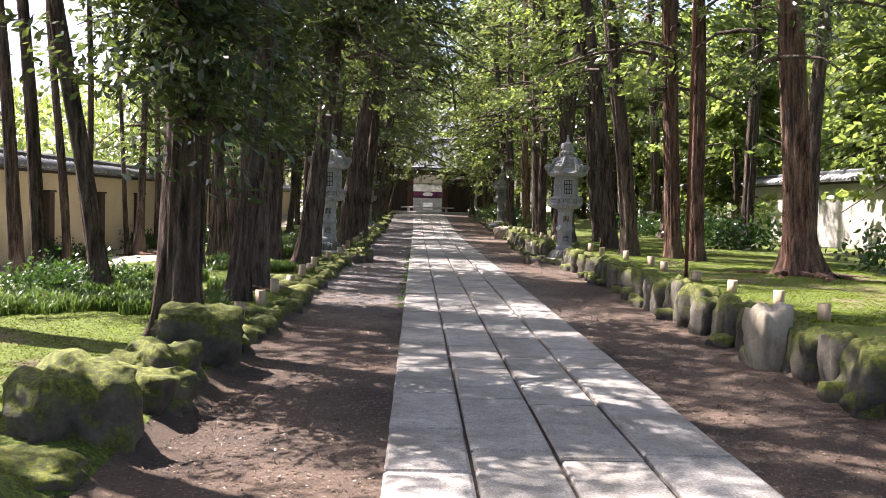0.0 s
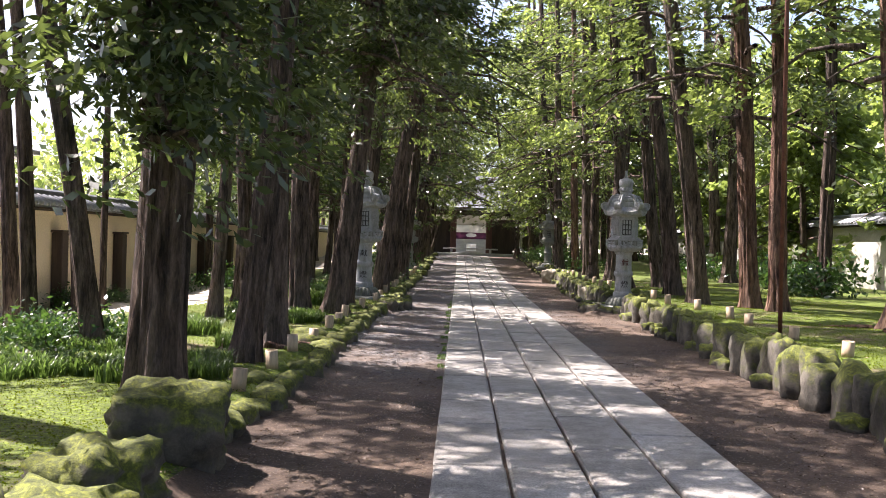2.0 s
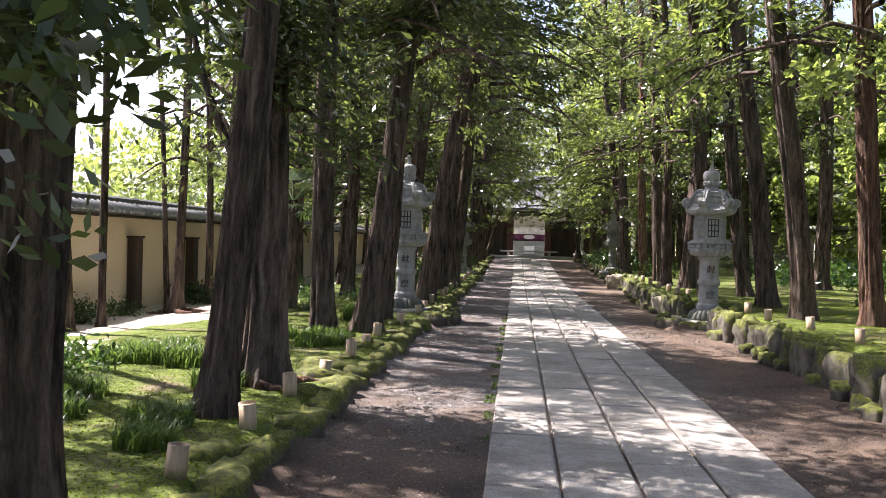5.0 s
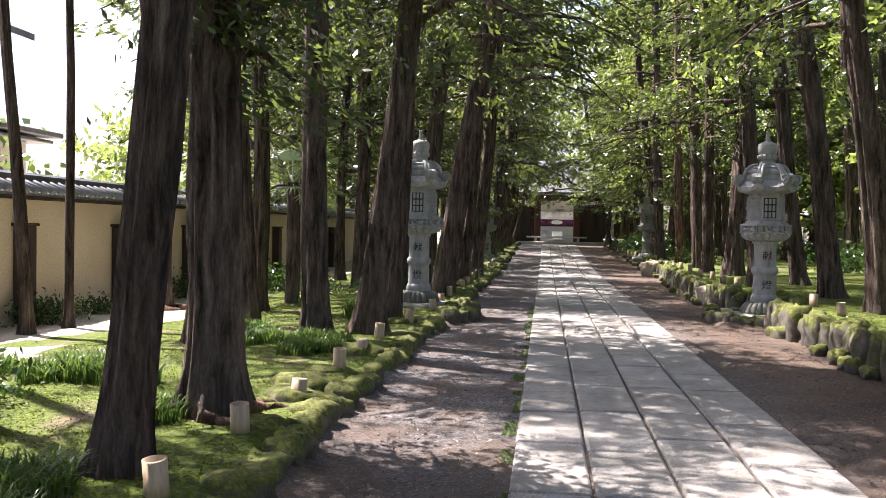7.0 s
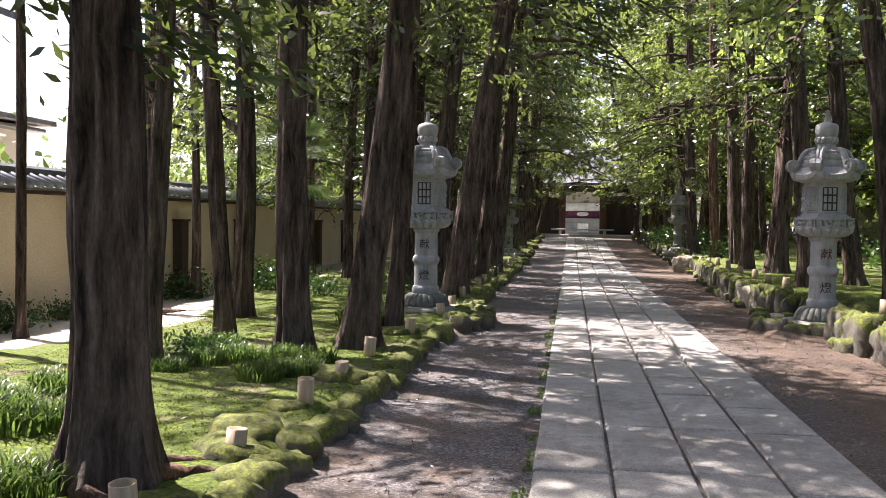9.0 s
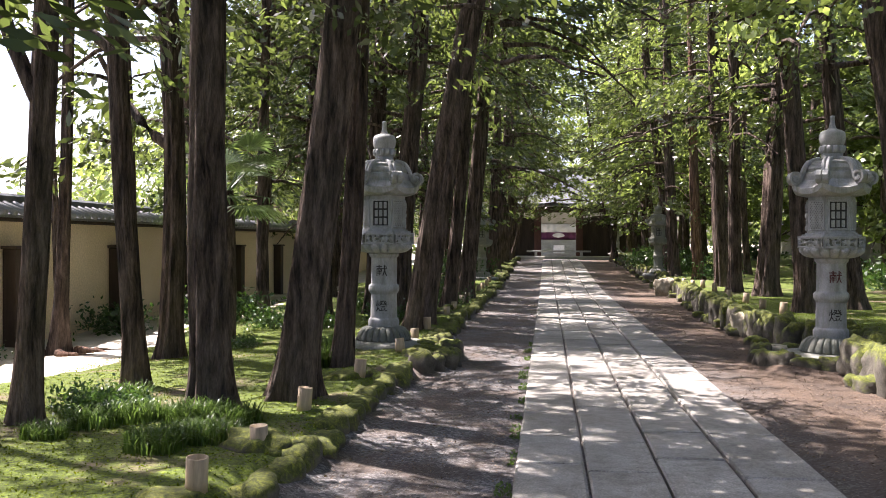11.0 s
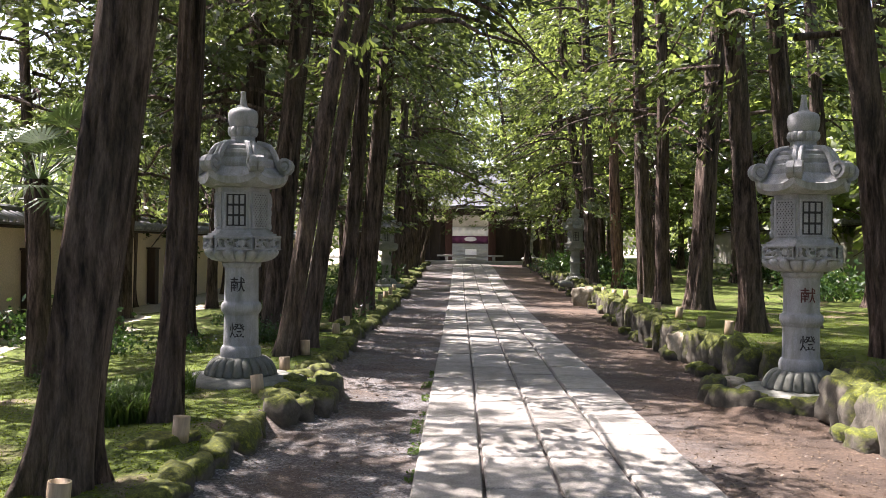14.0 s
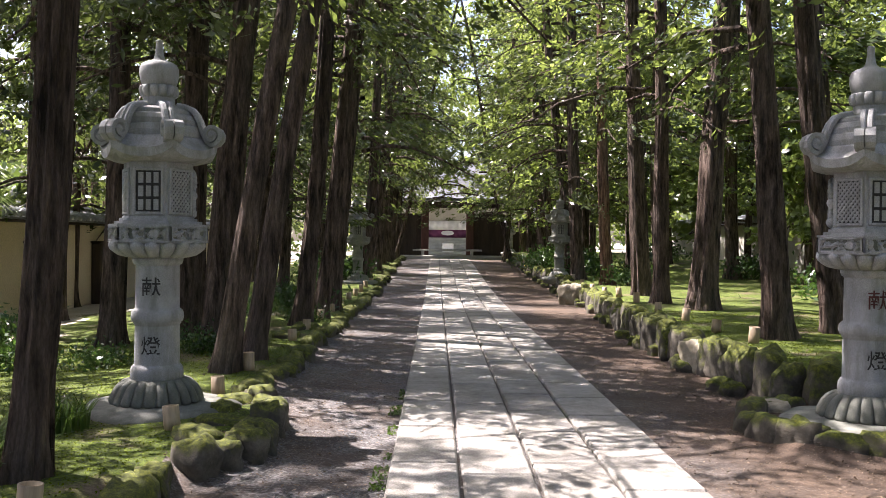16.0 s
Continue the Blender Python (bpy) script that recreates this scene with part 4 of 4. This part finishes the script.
# ---------- bamboo cups ----------


def bamboo_cup():
    top = new("bamboo_cup")
    bm = bmesh.new()
    r, h = 0.062, 0.2
    rings = lathe(bm, [(r, -0.06), (r, 0.02), (r * 1.05, 0.03), (r, 0.045), (r, h), (r * 0.84, h), (r * 0.84, h - 0.09), (0.001, h - 0.09)], 20)
    for f in bm.faces:
        f.material_index = 0
    body = part("tube", bm, BAMBOO, top, "", True)
    bm = bmesh.new()
    lathe(bm, [(r * 0.82, h - 0.085), (r * 0.82, h - 0.08)], 16)
    part("inner_floor", bm, BAMBOO_IN, top)
    tagged(top, "short cut bamboo candle cup set in moss", "bamboo cup", "bamboo cups along the kerb")
    return top


cup = bamboo_cup()
cup_places = [(-2.1, 6.45), (-1.98, 7.85), (-1.95, 9.15), (-1.95, 10.5), (-2.0, 11.85), (-1.97, 13.1), (-1.97, 14.5), (-1.97, 15.6), (-2.08, 17.1), (-1.97, 18.85), (-1.9, 21.05), (-1.95, 22.65), (-1.95, 24.0), (-1.95, 26.9),
              (3.92, 8.2), (4.05, 9.6), (3.98, 10.9), (4.1, 12.7), (4.05, 14.25), (4.2, 15.6), (4.15, 17.3), (4.0, 18.9), (3.98, 20.1), (3.93, 21.0), (3.85, 24.8), (3.85, 26.2)]
cup_places += [(-1.98, 28.5 + 1.7 * i) for i in range(9)] + [(3.95 + 0.03 * i, 28 + 1.8 * i) for i in range(8)]
for i, (x, y) in enumerate(cup_places):
    m = pose(x, y, ground_z(x, y) + 0.015, krng.uniform(-5, 5), krng.uniform(-5, 5), krng.uniform(0, 90)) @ Matrix.Diagonal((1, 1, krng.uniform(0.78, 1.05), 1))
    if i == 0:
        cup.matrix_world = m
    else:
        copy_thing(cup, m)

# ---------- left boundary wall ----------
WX = -8.45


def boundary_wall(name, x, y0, y1, base, eave, plaster, side, label):
    """Plastered wall along y with a tiled coping; side: +1 when seen from larger x."""
    ym, ln = (y0 + y1) / 2, y1 - y0
    bm = bmesh.new()
    box(bm, x, ym, (base + eave) / 2, 0.3, ln, eave - base)
    w = part(name, bm, plaster)
    tagged(w, label, "wall", kind="structure")
    # Band added along the foot, standing in for the west wall's darker lower part.
    bm = bmesh.new()
    box(bm, x + side * 0.17, ym, base + 0.15, 0.05, ln, 0.4, 0.01)
    part("stone_footing", bm, STEP, w)
    bm = bmesh.new()
    box(bm, x, ym, eave + 0.03, 0.62, ln, 0.05, 0.005)
    part("eave_board", bm, TIMBER, w)
    bm = bmesh.new()
    prof = [(-0.46, eave + 0.06), (0.46, eave + 0.06), (0.46, eave + 0.1), (0.1, eave + 0.29), (0.1, eave + 0.4), (0.05, eave + 0.44), (-0.05, eave + 0.44), (-0.1, eave + 0.4), (-0.1, eave + 0.29), (-0.46, eave + 0.1)]
    a = [bm.verts.new((x + px, y0, pz)) for px, pz in prof]
    b = [bm.verts.new((x + px, y1, pz)) for px, pz in prof]
    bm.faces.new(a)
    bm.faces.new(b[::-1])
    for k in range(len(prof)):
        bm.faces.new((a[k], b[k], b[(k + 1) % len(prof)], a[(k + 1) % len(prof)]))
    bmesh.ops.recalc_face_normals(bm, faces=bm.faces)
    part("coping", bm, TILE, w)
    # round cover tiles down the visible slope
    vs, fs = [], []
    tube(vs, fs, [(side * 0.12, 0, 0.27), (side * 0.47, 0, 0.105)], [0.062, 0.066], 10)
    n0 = len(vs)
    vs.append(Vector((side * 0.47, 0, 0.105)))
    for k in range(10):
        fs.append((n0 - 10 + k, n0 - 10 + (k + 1) % 10, n0))
    tile = mesh_of("cover_tile", vs, fs)
    tile.materials.append(TILE_EDGE)
    k = 0
    y = y0 + 0.12
    while y < y1:
        t = new("cover_tile", tile)
        t.parent = w
        t.location = (x, y, eave + krng.uniform(-0.006, 0.006))
        y += 0.24
        k += 1
    return w


TILE_EDGE = simple("pale_tile", (0.22, 0.23, 0.24), (0.4, 0.41, 0.42), 6.0, 0.5, 0.2, 40, vary=0.3)
left_wall = boundary_wall("wall_west", WX, -12, 62, -0.6, 1.85, PLASTER, 1, "ochre plastered wall with grey tiled coping")
for y in (9.4, 12.8, 16.1, 19.35, 22.5, 25.8, 29.2, 32.5, 36, 39.5):
    bm = bmesh.new()
    box(bm, WX + 0.27, y, 0.55, 0.22, 0.3, 1.75, 0.015)
    box(bm, WX + 0.27, y, 1.45, 0.28, 0.36, 0.05, 0.008)
    b = part("buttress_post", bm, TIMBER, left_wall, "dark timber buttress post with cap")
right_wall = boundary_wall("wall_east", 13.0, -12, 62, -0.1, 2.35, PLASTER_PALE, -1, "pale plastered wall with grey tiled coping")
bm = bmesh.new()
box(bm, 2.3, -14, 1.0, 22, 0.3, 3.4)
tagged(part("wall_south", bm, PLASTER_PALE), "plain pale plastered wall behind the approach", "wall", kind="structure")

# ---------- gate and hall ----------
GY = 64.0
GZ = 0.6


def gate():
    top = new("temple_gate")
    tagged(top, "dark timber temple gate with tiled roof standing open", "gate")
    top.matrix_world = pose(0.75, GY, GZ)
    for x in (-1.3, 1.22):
        bm = bmesh.new()
        box(bm, x, 0, 1.5, 0.42, 0.42, 3.2, 0.02)
        part("gate_post", bm, TIMBER_RED, top, "red-brown square timber post")
    bm = bmesh.new()
    box(bm, 0, 0, 3.0, 5.6, 0.34, 0.36, 0.02)
    part("lintel", bm, TIMBER, top)
    for x, w in ((-3.3, 3.6), (3.25, 3.65)):
        bm = bmesh.new()
        box(bm, x, 0.05, 1.25, w, 0.16, 2.5)
        panel = part("side_panel", bm, TIMBER, top, "dark boarded side panel")
        for k in range(6):
            bm = bmesh.new()
            box(bm, x - w / 2 + w * (k + 0.5) / 6, -0.06, 1.25, 0.08, 0.06, 2.5, 0.01)
            part("batten", bm, TIMBER, panel)
    bm = bmesh.new()
    prof = [(-1.7, 3.15), (-1.2, 3.35), (-0.6, 3.75), (0, 4.35), (0.6, 3.75), (1.2, 3.35), (1.7, 3.15), (1.7, 3.3), (1.2, 3.52), (0.6, 3.95), (0, 4.6), (-0.6, 3.95), (-1.2, 3.52), (-1.7, 3.3)]
    a = [bm.verts.new((-3.2, py, pz)) for py, pz in prof]
    b = [bm.verts.new((3.2, py, pz)) for py, pz in prof]
    bm.faces.new(a), bm.faces.new(b[::-1])
    for k in range(len(prof)):
        bm.faces.new((a[k], b[k], b[(k + 1) % len(prof)], a[(k + 1) % len(prof)]))
    bmesh.ops.recalc_face_normals(bm, faces=bm.faces)
    part("roof", bm, TILE, top, "grey tiled gable roof")
    for sx in (-5.0, 5.0):
        bm = bmesh.new()
        box(bm, sx, 0, 2.62, 4.4, 1.3, 0.1, 0.02)
        box(bm, sx, 0, 2.76, 4.2, 0.5, 0.2, 0.03)
        part("side_roof", bm, TILE_EDGE, top, "low tiled roof over the side panel")
    return top


gate()
bm = bmesh.new()
box(bm, 0.75, 63.2, 0.66, 6.6, 1.2, 0.22, 0.02)
tagged(part("stone_step", bm, STEP), "long worn granite step before the gate", "step")
barrier = tagged(new("low_barrier"), "low timber rail on short posts before the gate", "barrier")
barrier.matrix_world = pose(0.7, 62.9, 0.76)
bm = bmesh.new()
box(bm, 0, 0, 0.3, 3.8, 0.12, 0.1, 0.01)
part("rail", bm, STEP, barrier)
for x in (-1.35, 1.35):
    bm = bmesh.new()
    box(bm, x, 0, 0.12, 0.16, 0.16, 0.32, 0.01)
    part("post", bm, STEP, barrier)
hall = tagged(new("temple_hall"), "distant temple hall with purple curtain above pale steps", "temple hall")
hall.matrix_world = pose(0.8, 78, 0.6)
for k in range(6):
    bm = bmesh.new()
    box(bm, 0, -0.35 * (5 - k), 0.1 + 0.2 * k, 6.0, 0.36, 0.2, 0.01)
    part("step", bm, STEP, hall)
bm = bmesh.new()
box(bm, 0, 0.6, 2.4, 9, 0.3, 4.2)
part("wall", bm, PLASTER_PALE, hall)


def pleats(y, z0, z1):
    """One pleated hanging cloth with a little thickness."""
    bm = bmesh.new()
    rows = []
    for dy in (0, 0.02):
        for z in (z0, z1):
            rows.append([bm.verts.new((-3.6 + 0.1 * k, y + dy + 0.04 * math.sin(k * 1.3), z)) for k in range(73)])
    for p, q in ((0, 1), (1, 3), (3, 2), (2, 0)):
        for k in range(72):
            bm.faces.new((rows[p][k], rows[p][k + 1], rows[q][k + 1], rows[q][k]))
    bmesh.ops.recalc_face_normals(bm, faces=bm.faces)
    return bm


part("curtain", pleats(0.28, 1.22, 1.78), PURPLE, hall, "hanging purple curtain", True)
part("banner", pleats(0.25, 1.78, 2.42), WHITE, hall, "white cloth banner", True)
bm = bmesh.new()
lathe(bm, [(0.3, -0.02), (0.3, 0.02)], 8)
crest = part("crest", bm, WHITE, hall, "white crest shape")
crest.matrix_local = pose(0.1, 0.2, 1.55, 90, 0, 0) @ Matrix.Diagonal((1.6, 0.6, 1, 1))
bm = bmesh.new()
box(bm, 0.1, -2.2, 0.5, 0.8, 0.5, 0.62, 0.03)
part("offering_box", bm, WHITE, hall, "pale offering box")
bm = bmesh.new()
prof = [(-2.6, 4.1), (0.6, 6.4), (3.8, 4.1), (3.8, 4.35), (0.6, 6.7), (-2.6, 4.35)]
a = [bm.verts.new((-6.5, py, pz)) for py, pz in prof]
b = [bm.verts.new((6.5, py, pz)) for py, pz in prof]
bm.faces.new(a), bm.faces.new(b[::-1])
for k in range(6):
    bm.faces.new((a[k], b[k], b[(k + 1) % 6], a[(k + 1) % 6]))
bmesh.ops.recalc_face_normals(bm, faces=bm.faces)
part("roof", bm, TILE, hall, "wide grey tiled roof")

# ---------- house beyond the wall ----------
house = tagged(new("house"), "pale two-storey house with dark eaves beyond wall", "house")
house.matrix_world = pose(-19, 26, 0)
bm = bmesh.new()
box(bm, 0, 0, 1.9, 8, 8.6, 4.2)
box(bm, -0.6, 0, 5.4, 6.8, 8.0, 3.2)
part("wall", bm, HOUSE_WALL, house)
bm = bmesh.new()
box(bm, 0, 0, 4.05, 9.4, 10.2, 0.16, 0.02)
box(bm, 0, 0, 3.85, 9.0, 9.8, 0.1, 0.02)
part("lower_roof", bm, TILE, house)
bm = bmesh.new()
prof = [(-4.9, 6.9), (-0.6, 8.9), (3.7, 6.9), (3.7, 7.1), (-0.6, 9.15), (-4.9, 7.1)]
a = [bm.verts.new((px, -5.2, pz)) for px, pz in prof]
b = [bm.verts.new((px, 5.2, pz)) for px, pz in prof]
bm.faces.new(a), bm.faces.new(b[::-1])
for k in range(6):
    bm.faces.new((a[k], b[k], b[(k + 1) % 6], a[(k + 1) % 6]))
bmesh.ops.recalc_face_normals(bm, faces=bm.faces)
part("roof", bm, TILE, house, "dark gabled tiled roof")
for wy in (-2.6, 0.2, 2.8):
    bm = bmesh.new()
    box(bm, 2.82, wy, 5.4, 0.06, 1.5, 1.3)
    win = part("window", bm, GLASS_DARK, house)
    bm = bmesh.new()
    for cy, cz, sy, sz in ((0, 0.68, 1.6, 0.07), (0, -0.68, 1.6, 0.07), (-0.78, 0, 0.07, 1.3), (0.78, 0, 0.07, 1.3), (0, 0, 0.05, 1.3)):
        box(bm, 2.85, wy + cy, 5.4 + cz, 0.08, sy, sz, 0.005)
    part("frame", bm, TILE_EDGE, win)

# ---------- plants ----------


def grass_clump(seed, blades, radius, height, mat, width=0.014):
    """Arching narrow blades growing from one tuft."""
    rng = np.random.default_rng(seed)
    v, f = [], []
    for _ in range(blades):
        a, r = rng.uniform(0, 6.28), radius * math.sqrt(rng.uniform())
        px, py = r * math.cos(a), r * math.sin(a)
        b = rng.uniform(0, 6.28)
        out, h = rng.uniform(0.3, 1.0) * height, height * rng.uniform(0.6, 1.15)
        wx, wy = -math.sin(b) * width, math.cos(b) * width
        base = len(v)
        for q in (0, 0.4, 0.75, 1.0):
            x, y, z = px + out * q * q * math.cos(b), py + out * q * q * math.sin(b), h * (1.5 * q - 0.75 * q * q) / 0.8
            w = 1 - q * 0.9
            v += [(x - wx * w, y - wy * w, z), (x + wx * w, y + wy * w, z)]
        for k in range(3):
            f.append((base + 2 * k, base + 2 * k + 1, base + 2 * k + 3, base + 2 * k + 2))
    return fast_mesh("grass_clump", np.array(v), np.array(f), mat)


CLUMPS = [grass_clump(i, 260, 0.3, 0.26, GRASS) for i in range(4)]
SHRUBS = []
for i in range(3):
    rng = np.random.default_rng(70 + i)
    n = 900
    c = rng.normal(size=(n, 3)) * np.array((0.3, 0.3, 0.13)) + np.array((0, 0, 0.22))
    c[:, 2] = np.abs(c[:, 2])
    d = rng.normal(size=(n, 3)) + np.array((0, 0, 0.4))
    vv, ff = leaf_quads(c, d, 0.09 * rng.uniform(0.6, 1.4, n), rng, 0.8, 0.45)
    SHRUBS.append(fast_mesh("shrub", vv, ff, LEAF_DARK))


STEMS = []
for i in range(4):
    sv, sf = [], []
    a = 1.6 * i
    tube(sv, sf, [(0.03 * math.cos(a), 0.03 * math.sin(a), -0.03), (0.1 * math.cos(a), 0.1 * math.sin(a), 0.14), (0.22 * math.cos(a), 0.22 * math.sin(a), 0.3)], [0.012, 0.009, 0.004], 5)
    STEMS.append(mesh_of("stem", sv, sf))
    STEMS[-1].materials.append(BARK)


def plant(kind, x, y, s=1.0):
    if kind == "grass":
        ob = new("grass_clump", CLUMPS[int(97 * abs(x + y)) % 4])
    else:
        ob = new("low_shrub")
        new("foliage", SHRUBS[int(53 * abs(x + y)) % 3]).parent = ob
        for me in STEMS:
            new("stem", me).parent = ob
    ob.matrix_world = pose(x, y, ground_z(x, y) - 0.02, 0, 0, krng.uniform(0, 360)) @ Matrix.Diagonal((s, s, s, 1))
    if kind == "grass":
        tagged(ob, "tuft of arching narrow green blades on moss", "grass", "ground plants on the bank")
    else:
        tagged(ob, "low leafy dark green shrub on the moss", "shrub", "ground plants on the bank")


for x0, y0, n, sx, sy, s in ((-3.9, 10.1, 12, 0.7, 0.5, 0.8), (-3.6, 11.6, 6, 0.4, 0.4, 0.75), (-3.9, 14.2, 6, 0.5, 0.6, 0.9), (-2.6, 10.2, 3, 0.15, 0.3, 0.7), (-3.3, 16.0, 5, 0.5, 0.25, 0.6),
                             (-2.65, 15.8, 2, 0.12, 0.15, 0.75), (-2.9, 19.9, 5, 0.25, 0.4, 0.9), (-3.4, 17.0, 4, 0.4, 0.4, 0.8), (-2.55, 16.5, 2, 0.1, 0.2, 0.7), (-4.6, 9.6, 5, 0.4, 0.3, 0.8)):
    for _ in range(n):
        plant("grass", x0 + krng.gauss(0, sx), y0 + krng.gauss(0, sy), s * krng.uniform(0.75, 1.2))
for x0, y0, n, sx, sy, s in ((-4.8, 12.3, 4, 0.5, 0.5, 0.75), (-4.4, 10.6, 1, 0.2, 0.2, 0.7), (-3.5, 16.6, 3, 0.4, 0.3, 0.5), (-3.8, 24.5, 4, 0.6, 1.2, 0.6), (-3.3, 31, 5, 0.5, 2.5, 0.7), (-3.2, 38, 6, 0.4, 4, 0.9),
                             (-3.0, 44.3, 4, 0.3, 1.5, 1.5), (-7.0, 26, 4, 0.5, 1.2, 1.0), (-7.6, 19, 3, 0.3, 2.5, 0.9), (10.5, 30, 8, 0.8, 7, 1.6), (5.2, 45, 5, 0.5, 4, 1.4)):
    for _ in range(n):
        plant("shrub", x0 + krng.gauss(0, sx), y0 + krng.gauss(0, sy), s * krng.uniform(0.7, 1.3))


def palm(x, y):
    top = tagged(new("fan_palm"), "small fan palm with spiky pale green fronds", "palm")
    top.matrix_world = pose(x, y, ground_z(x, y))
    vs, fs = [], []
    tube(vs, fs, [(0, 0, -0.1), (0.02, 0, 0.8), (0, 0.03, 1.6), (0, 0, 2.25)], [0.14, 0.13, 0.12, 0.1], 12)
    piece("trunk", mesh_of("trunk", vs, fs), BARK, top, "shaggy fibrous trunk")
    rng = random.Random(4)
    for i in range(22):
        a, el = rng.uniform(0, 6.28), rng.uniform(-0.5, 1.2)
        v, f = [], []
        stem = 0.55 + rng.uniform(0, 0.25)
        d = Vector((math.cos(a) * math.cos(el), math.sin(a) * math.cos(el), math.sin(el)))
        side = d.cross(Vector((0, 0, 1))).normalized()
        hub = Vector((0, 0, 2.25)) + d * stem
        tube(v, f, [(0, 0, 2.22), tuple(hub)], [0.012, 0.007], 4)
        for k in range(15):
            q = radians(-80 + 160 * k / 14)
            e = (d * math.cos(q) + side * math.sin(q)).normalized()
            w = (side * math.cos(q) - d * math.sin(q)) * 0.02
            b = len(v)
            tip = hub + e * 0.5 + Vector((0, 0, -0.1))
            mid = hub + e * 0.28
            v += [hub, mid - w, tip, mid + w]
            f.append((b, b + 1, b + 2, b + 3))
        piece("frond", mesh_of("frond", v, f, False), PALM, top)


palm(-4.75, 22.4)

# thin rusty pole on the right bank
bm = bmesh.new()
lathe(bm, [(0.028, -0.2), (0.028, 4.6), (0.022, 5.2)], 10)
pole = part("iron_pole", bm, RUST, None, "", True)
pole.matrix_world = pose(4.02, 12.95, 0.35, 0, -0.6, 0)
tagged(pole, "thin rusty reddish iron pole in the bank", "pole")


def roots(x, y, n, reach, seed):
    """Surface roots snaking over the moss round a trunk."""
    rng = random.Random(seed)
    for i in range(n):
        a = 6.28 * i / n + rng.uniform(-0.3, 0.3)
        pts, rad = [], []
        for k in range(7):
            q = k / 6
            r = 0.28 + reach * q * rng.uniform(0.9, 1.1)
            b = a + 0.35 * math.sin(3 * q + i)
            px, py = x + r * math.cos(b), y + r * math.sin(b)
            pts.append((px, py, ground_z(px, py) + 0.03 - 0.05 * q))
            rad.append(0.06 * (1 - q) + 0.012)
        vs, fs = [], []
        tube(vs, fs, pts, rad, 7)
        ob = piece("surface_root", mesh_of("surface_root", vs, fs), BARK_RED)
        tagged(ob, "gnarled tree root lying on the moss", "root", "surface roots of the cedars")


roots(6.35, 14.2, 9, 1.1, 1)
roots(-2.5, 12.45, 6, 0.5, 2)
roots(-6.82, 21.45, 6, 0.5, 3)

# ---------- far woods ----------


def woods(name, boxes, size, seed, mat, label):
    """Leaf clumps scattered through blocks of x0, x1, y0, y1, z0, z1, clump count."""
    rng = np.random.default_rng(seed)
    cs, ds, ss = [], [], []
    for x0, x1, y0, y1, z0, z1, n in boxes:
        for _ in range(n):
            p = np.array((rng.uniform(x0, x1), rng.uniform(y0, y1), z0 + (z1 - z0) * rng.uniform() ** 0.9))
            c, d, s = clump_leaves(rng, p, rng.normal(size=3) * 0.3, (0.6, 0.6, 0.35), 36, size)
            cs.append(c), ds.append(d), ss.append(s)
    v, f = leaf_quads(np.concatenate(cs), np.concatenate(ds), np.concatenate(ss), rng, 0.5, 0.6)
    tagged(new(name, fast_mesh(name, v, f, mat)), label, "foliage", kind="stuff")


woods("far_woods", [(-30, 34, 88, 100, 0, 22, 1500), (16, 30, 0, 80, 0, 13, 1500), (-34, -14, 62, 85, 0, 10, 250)], 0.5, 5, LEAF_SUNLIT, "distant sunlit broad-leaved woods beyond the walls")
woods("hedge_beyond_wall", [(-13, -10.2, 33, 44, 1.5, 3.8, 40), (-12.5, -10.2, 20.5, 26, 1.2, 2.7, 18), (14, 16, 14, 60, 1, 4.5, 180)], 0.24, 8, LEAF_MID, "clipped leafy shrubs showing above the wall")


# ---------- ground cover ----------


def scatter(name, count, zones, size, seed, mat, label, lay=0.0, upright=0.6, aspect=0.6):
    """Small blades, chips or fallen leaves strewn over zones of x0, x1, y0, y1."""
    rng = np.random.default_rng(seed)
    area = [(b - a) * (d - c) for a, b, c, d in zones]
    c = []
    for (x0, x1, y0, y1), ar in zip(zones, area):
        k = int(count * ar / sum(area))
        xs = rng.uniform(x0, x1, k)
        ys = y0 + (y1 - y0) * rng.uniform(0, 1, k) ** 1.35
        c += [(x, y, ground_z(x, y) + lay) for x, y in zip(xs, ys)]
    c = np.array(c)
    d = rng.normal(size=c.shape) * np.array((1, 1, 0.15)) + np.array((0, 0, upright))
    v, f = leaf_quads(c, d, size * rng.uniform(0.5, 1.5, len(c)), rng, 2.0, aspect)
    tagged(new(name, fast_mesh(name, v, f, mat)), label, "ground cover", kind="stuff")


MOSS_TUFT = leaf_material("moss_tuft", (0.048, 0.072, 0.003), (0.125, 0.165, 0.006), (0.19, 0.25, 0.008), 0.22, 0.02)
LITTER = leaf_material("dry_litter", (0.06, 0.045, 0.033), (0.24, 0.18, 0.12), (0.2, 0.12, 0.05), 0.1, 0.2)
scatter("moss_tufts", 190000, [(-5.6, -1.75, 4.8, 27), (3.6, 8.5, 8, 30)], 0.016, 21, MOSS_TUFT, "fine tufted green moss covering the banks", 0.004, 0.7)
scatter("leaf_litter", 56000, [(-1.75, -0.26, 2.5, 34), (1.85, 3.6, 2.5, 34)], 0.021, 22, LITTER, "dry needles and leaf litter on bare earth", 0.012, 0.15, 0.4)
scatter("bank_litter", 1500, [(-6.5, -1.8, 5, 36), (3.7, 9, 7, 36)], 0.04, 23, LITTER, "dry fallen leaves lying on the moss", 0.03, 0.1, 0.4)
scatter("path_edge_moss", 1100, [(-0.29 - 0.025 * (k % 3), -0.235, 11.2 + 0.8 * k, 11.4 + 0.8 * k + 0.13 * (k * 5 % 4)) for k in range(16)], 0.028, 24, GRASS, "moss and short grass along the slab edge", 0.014, 0.8)
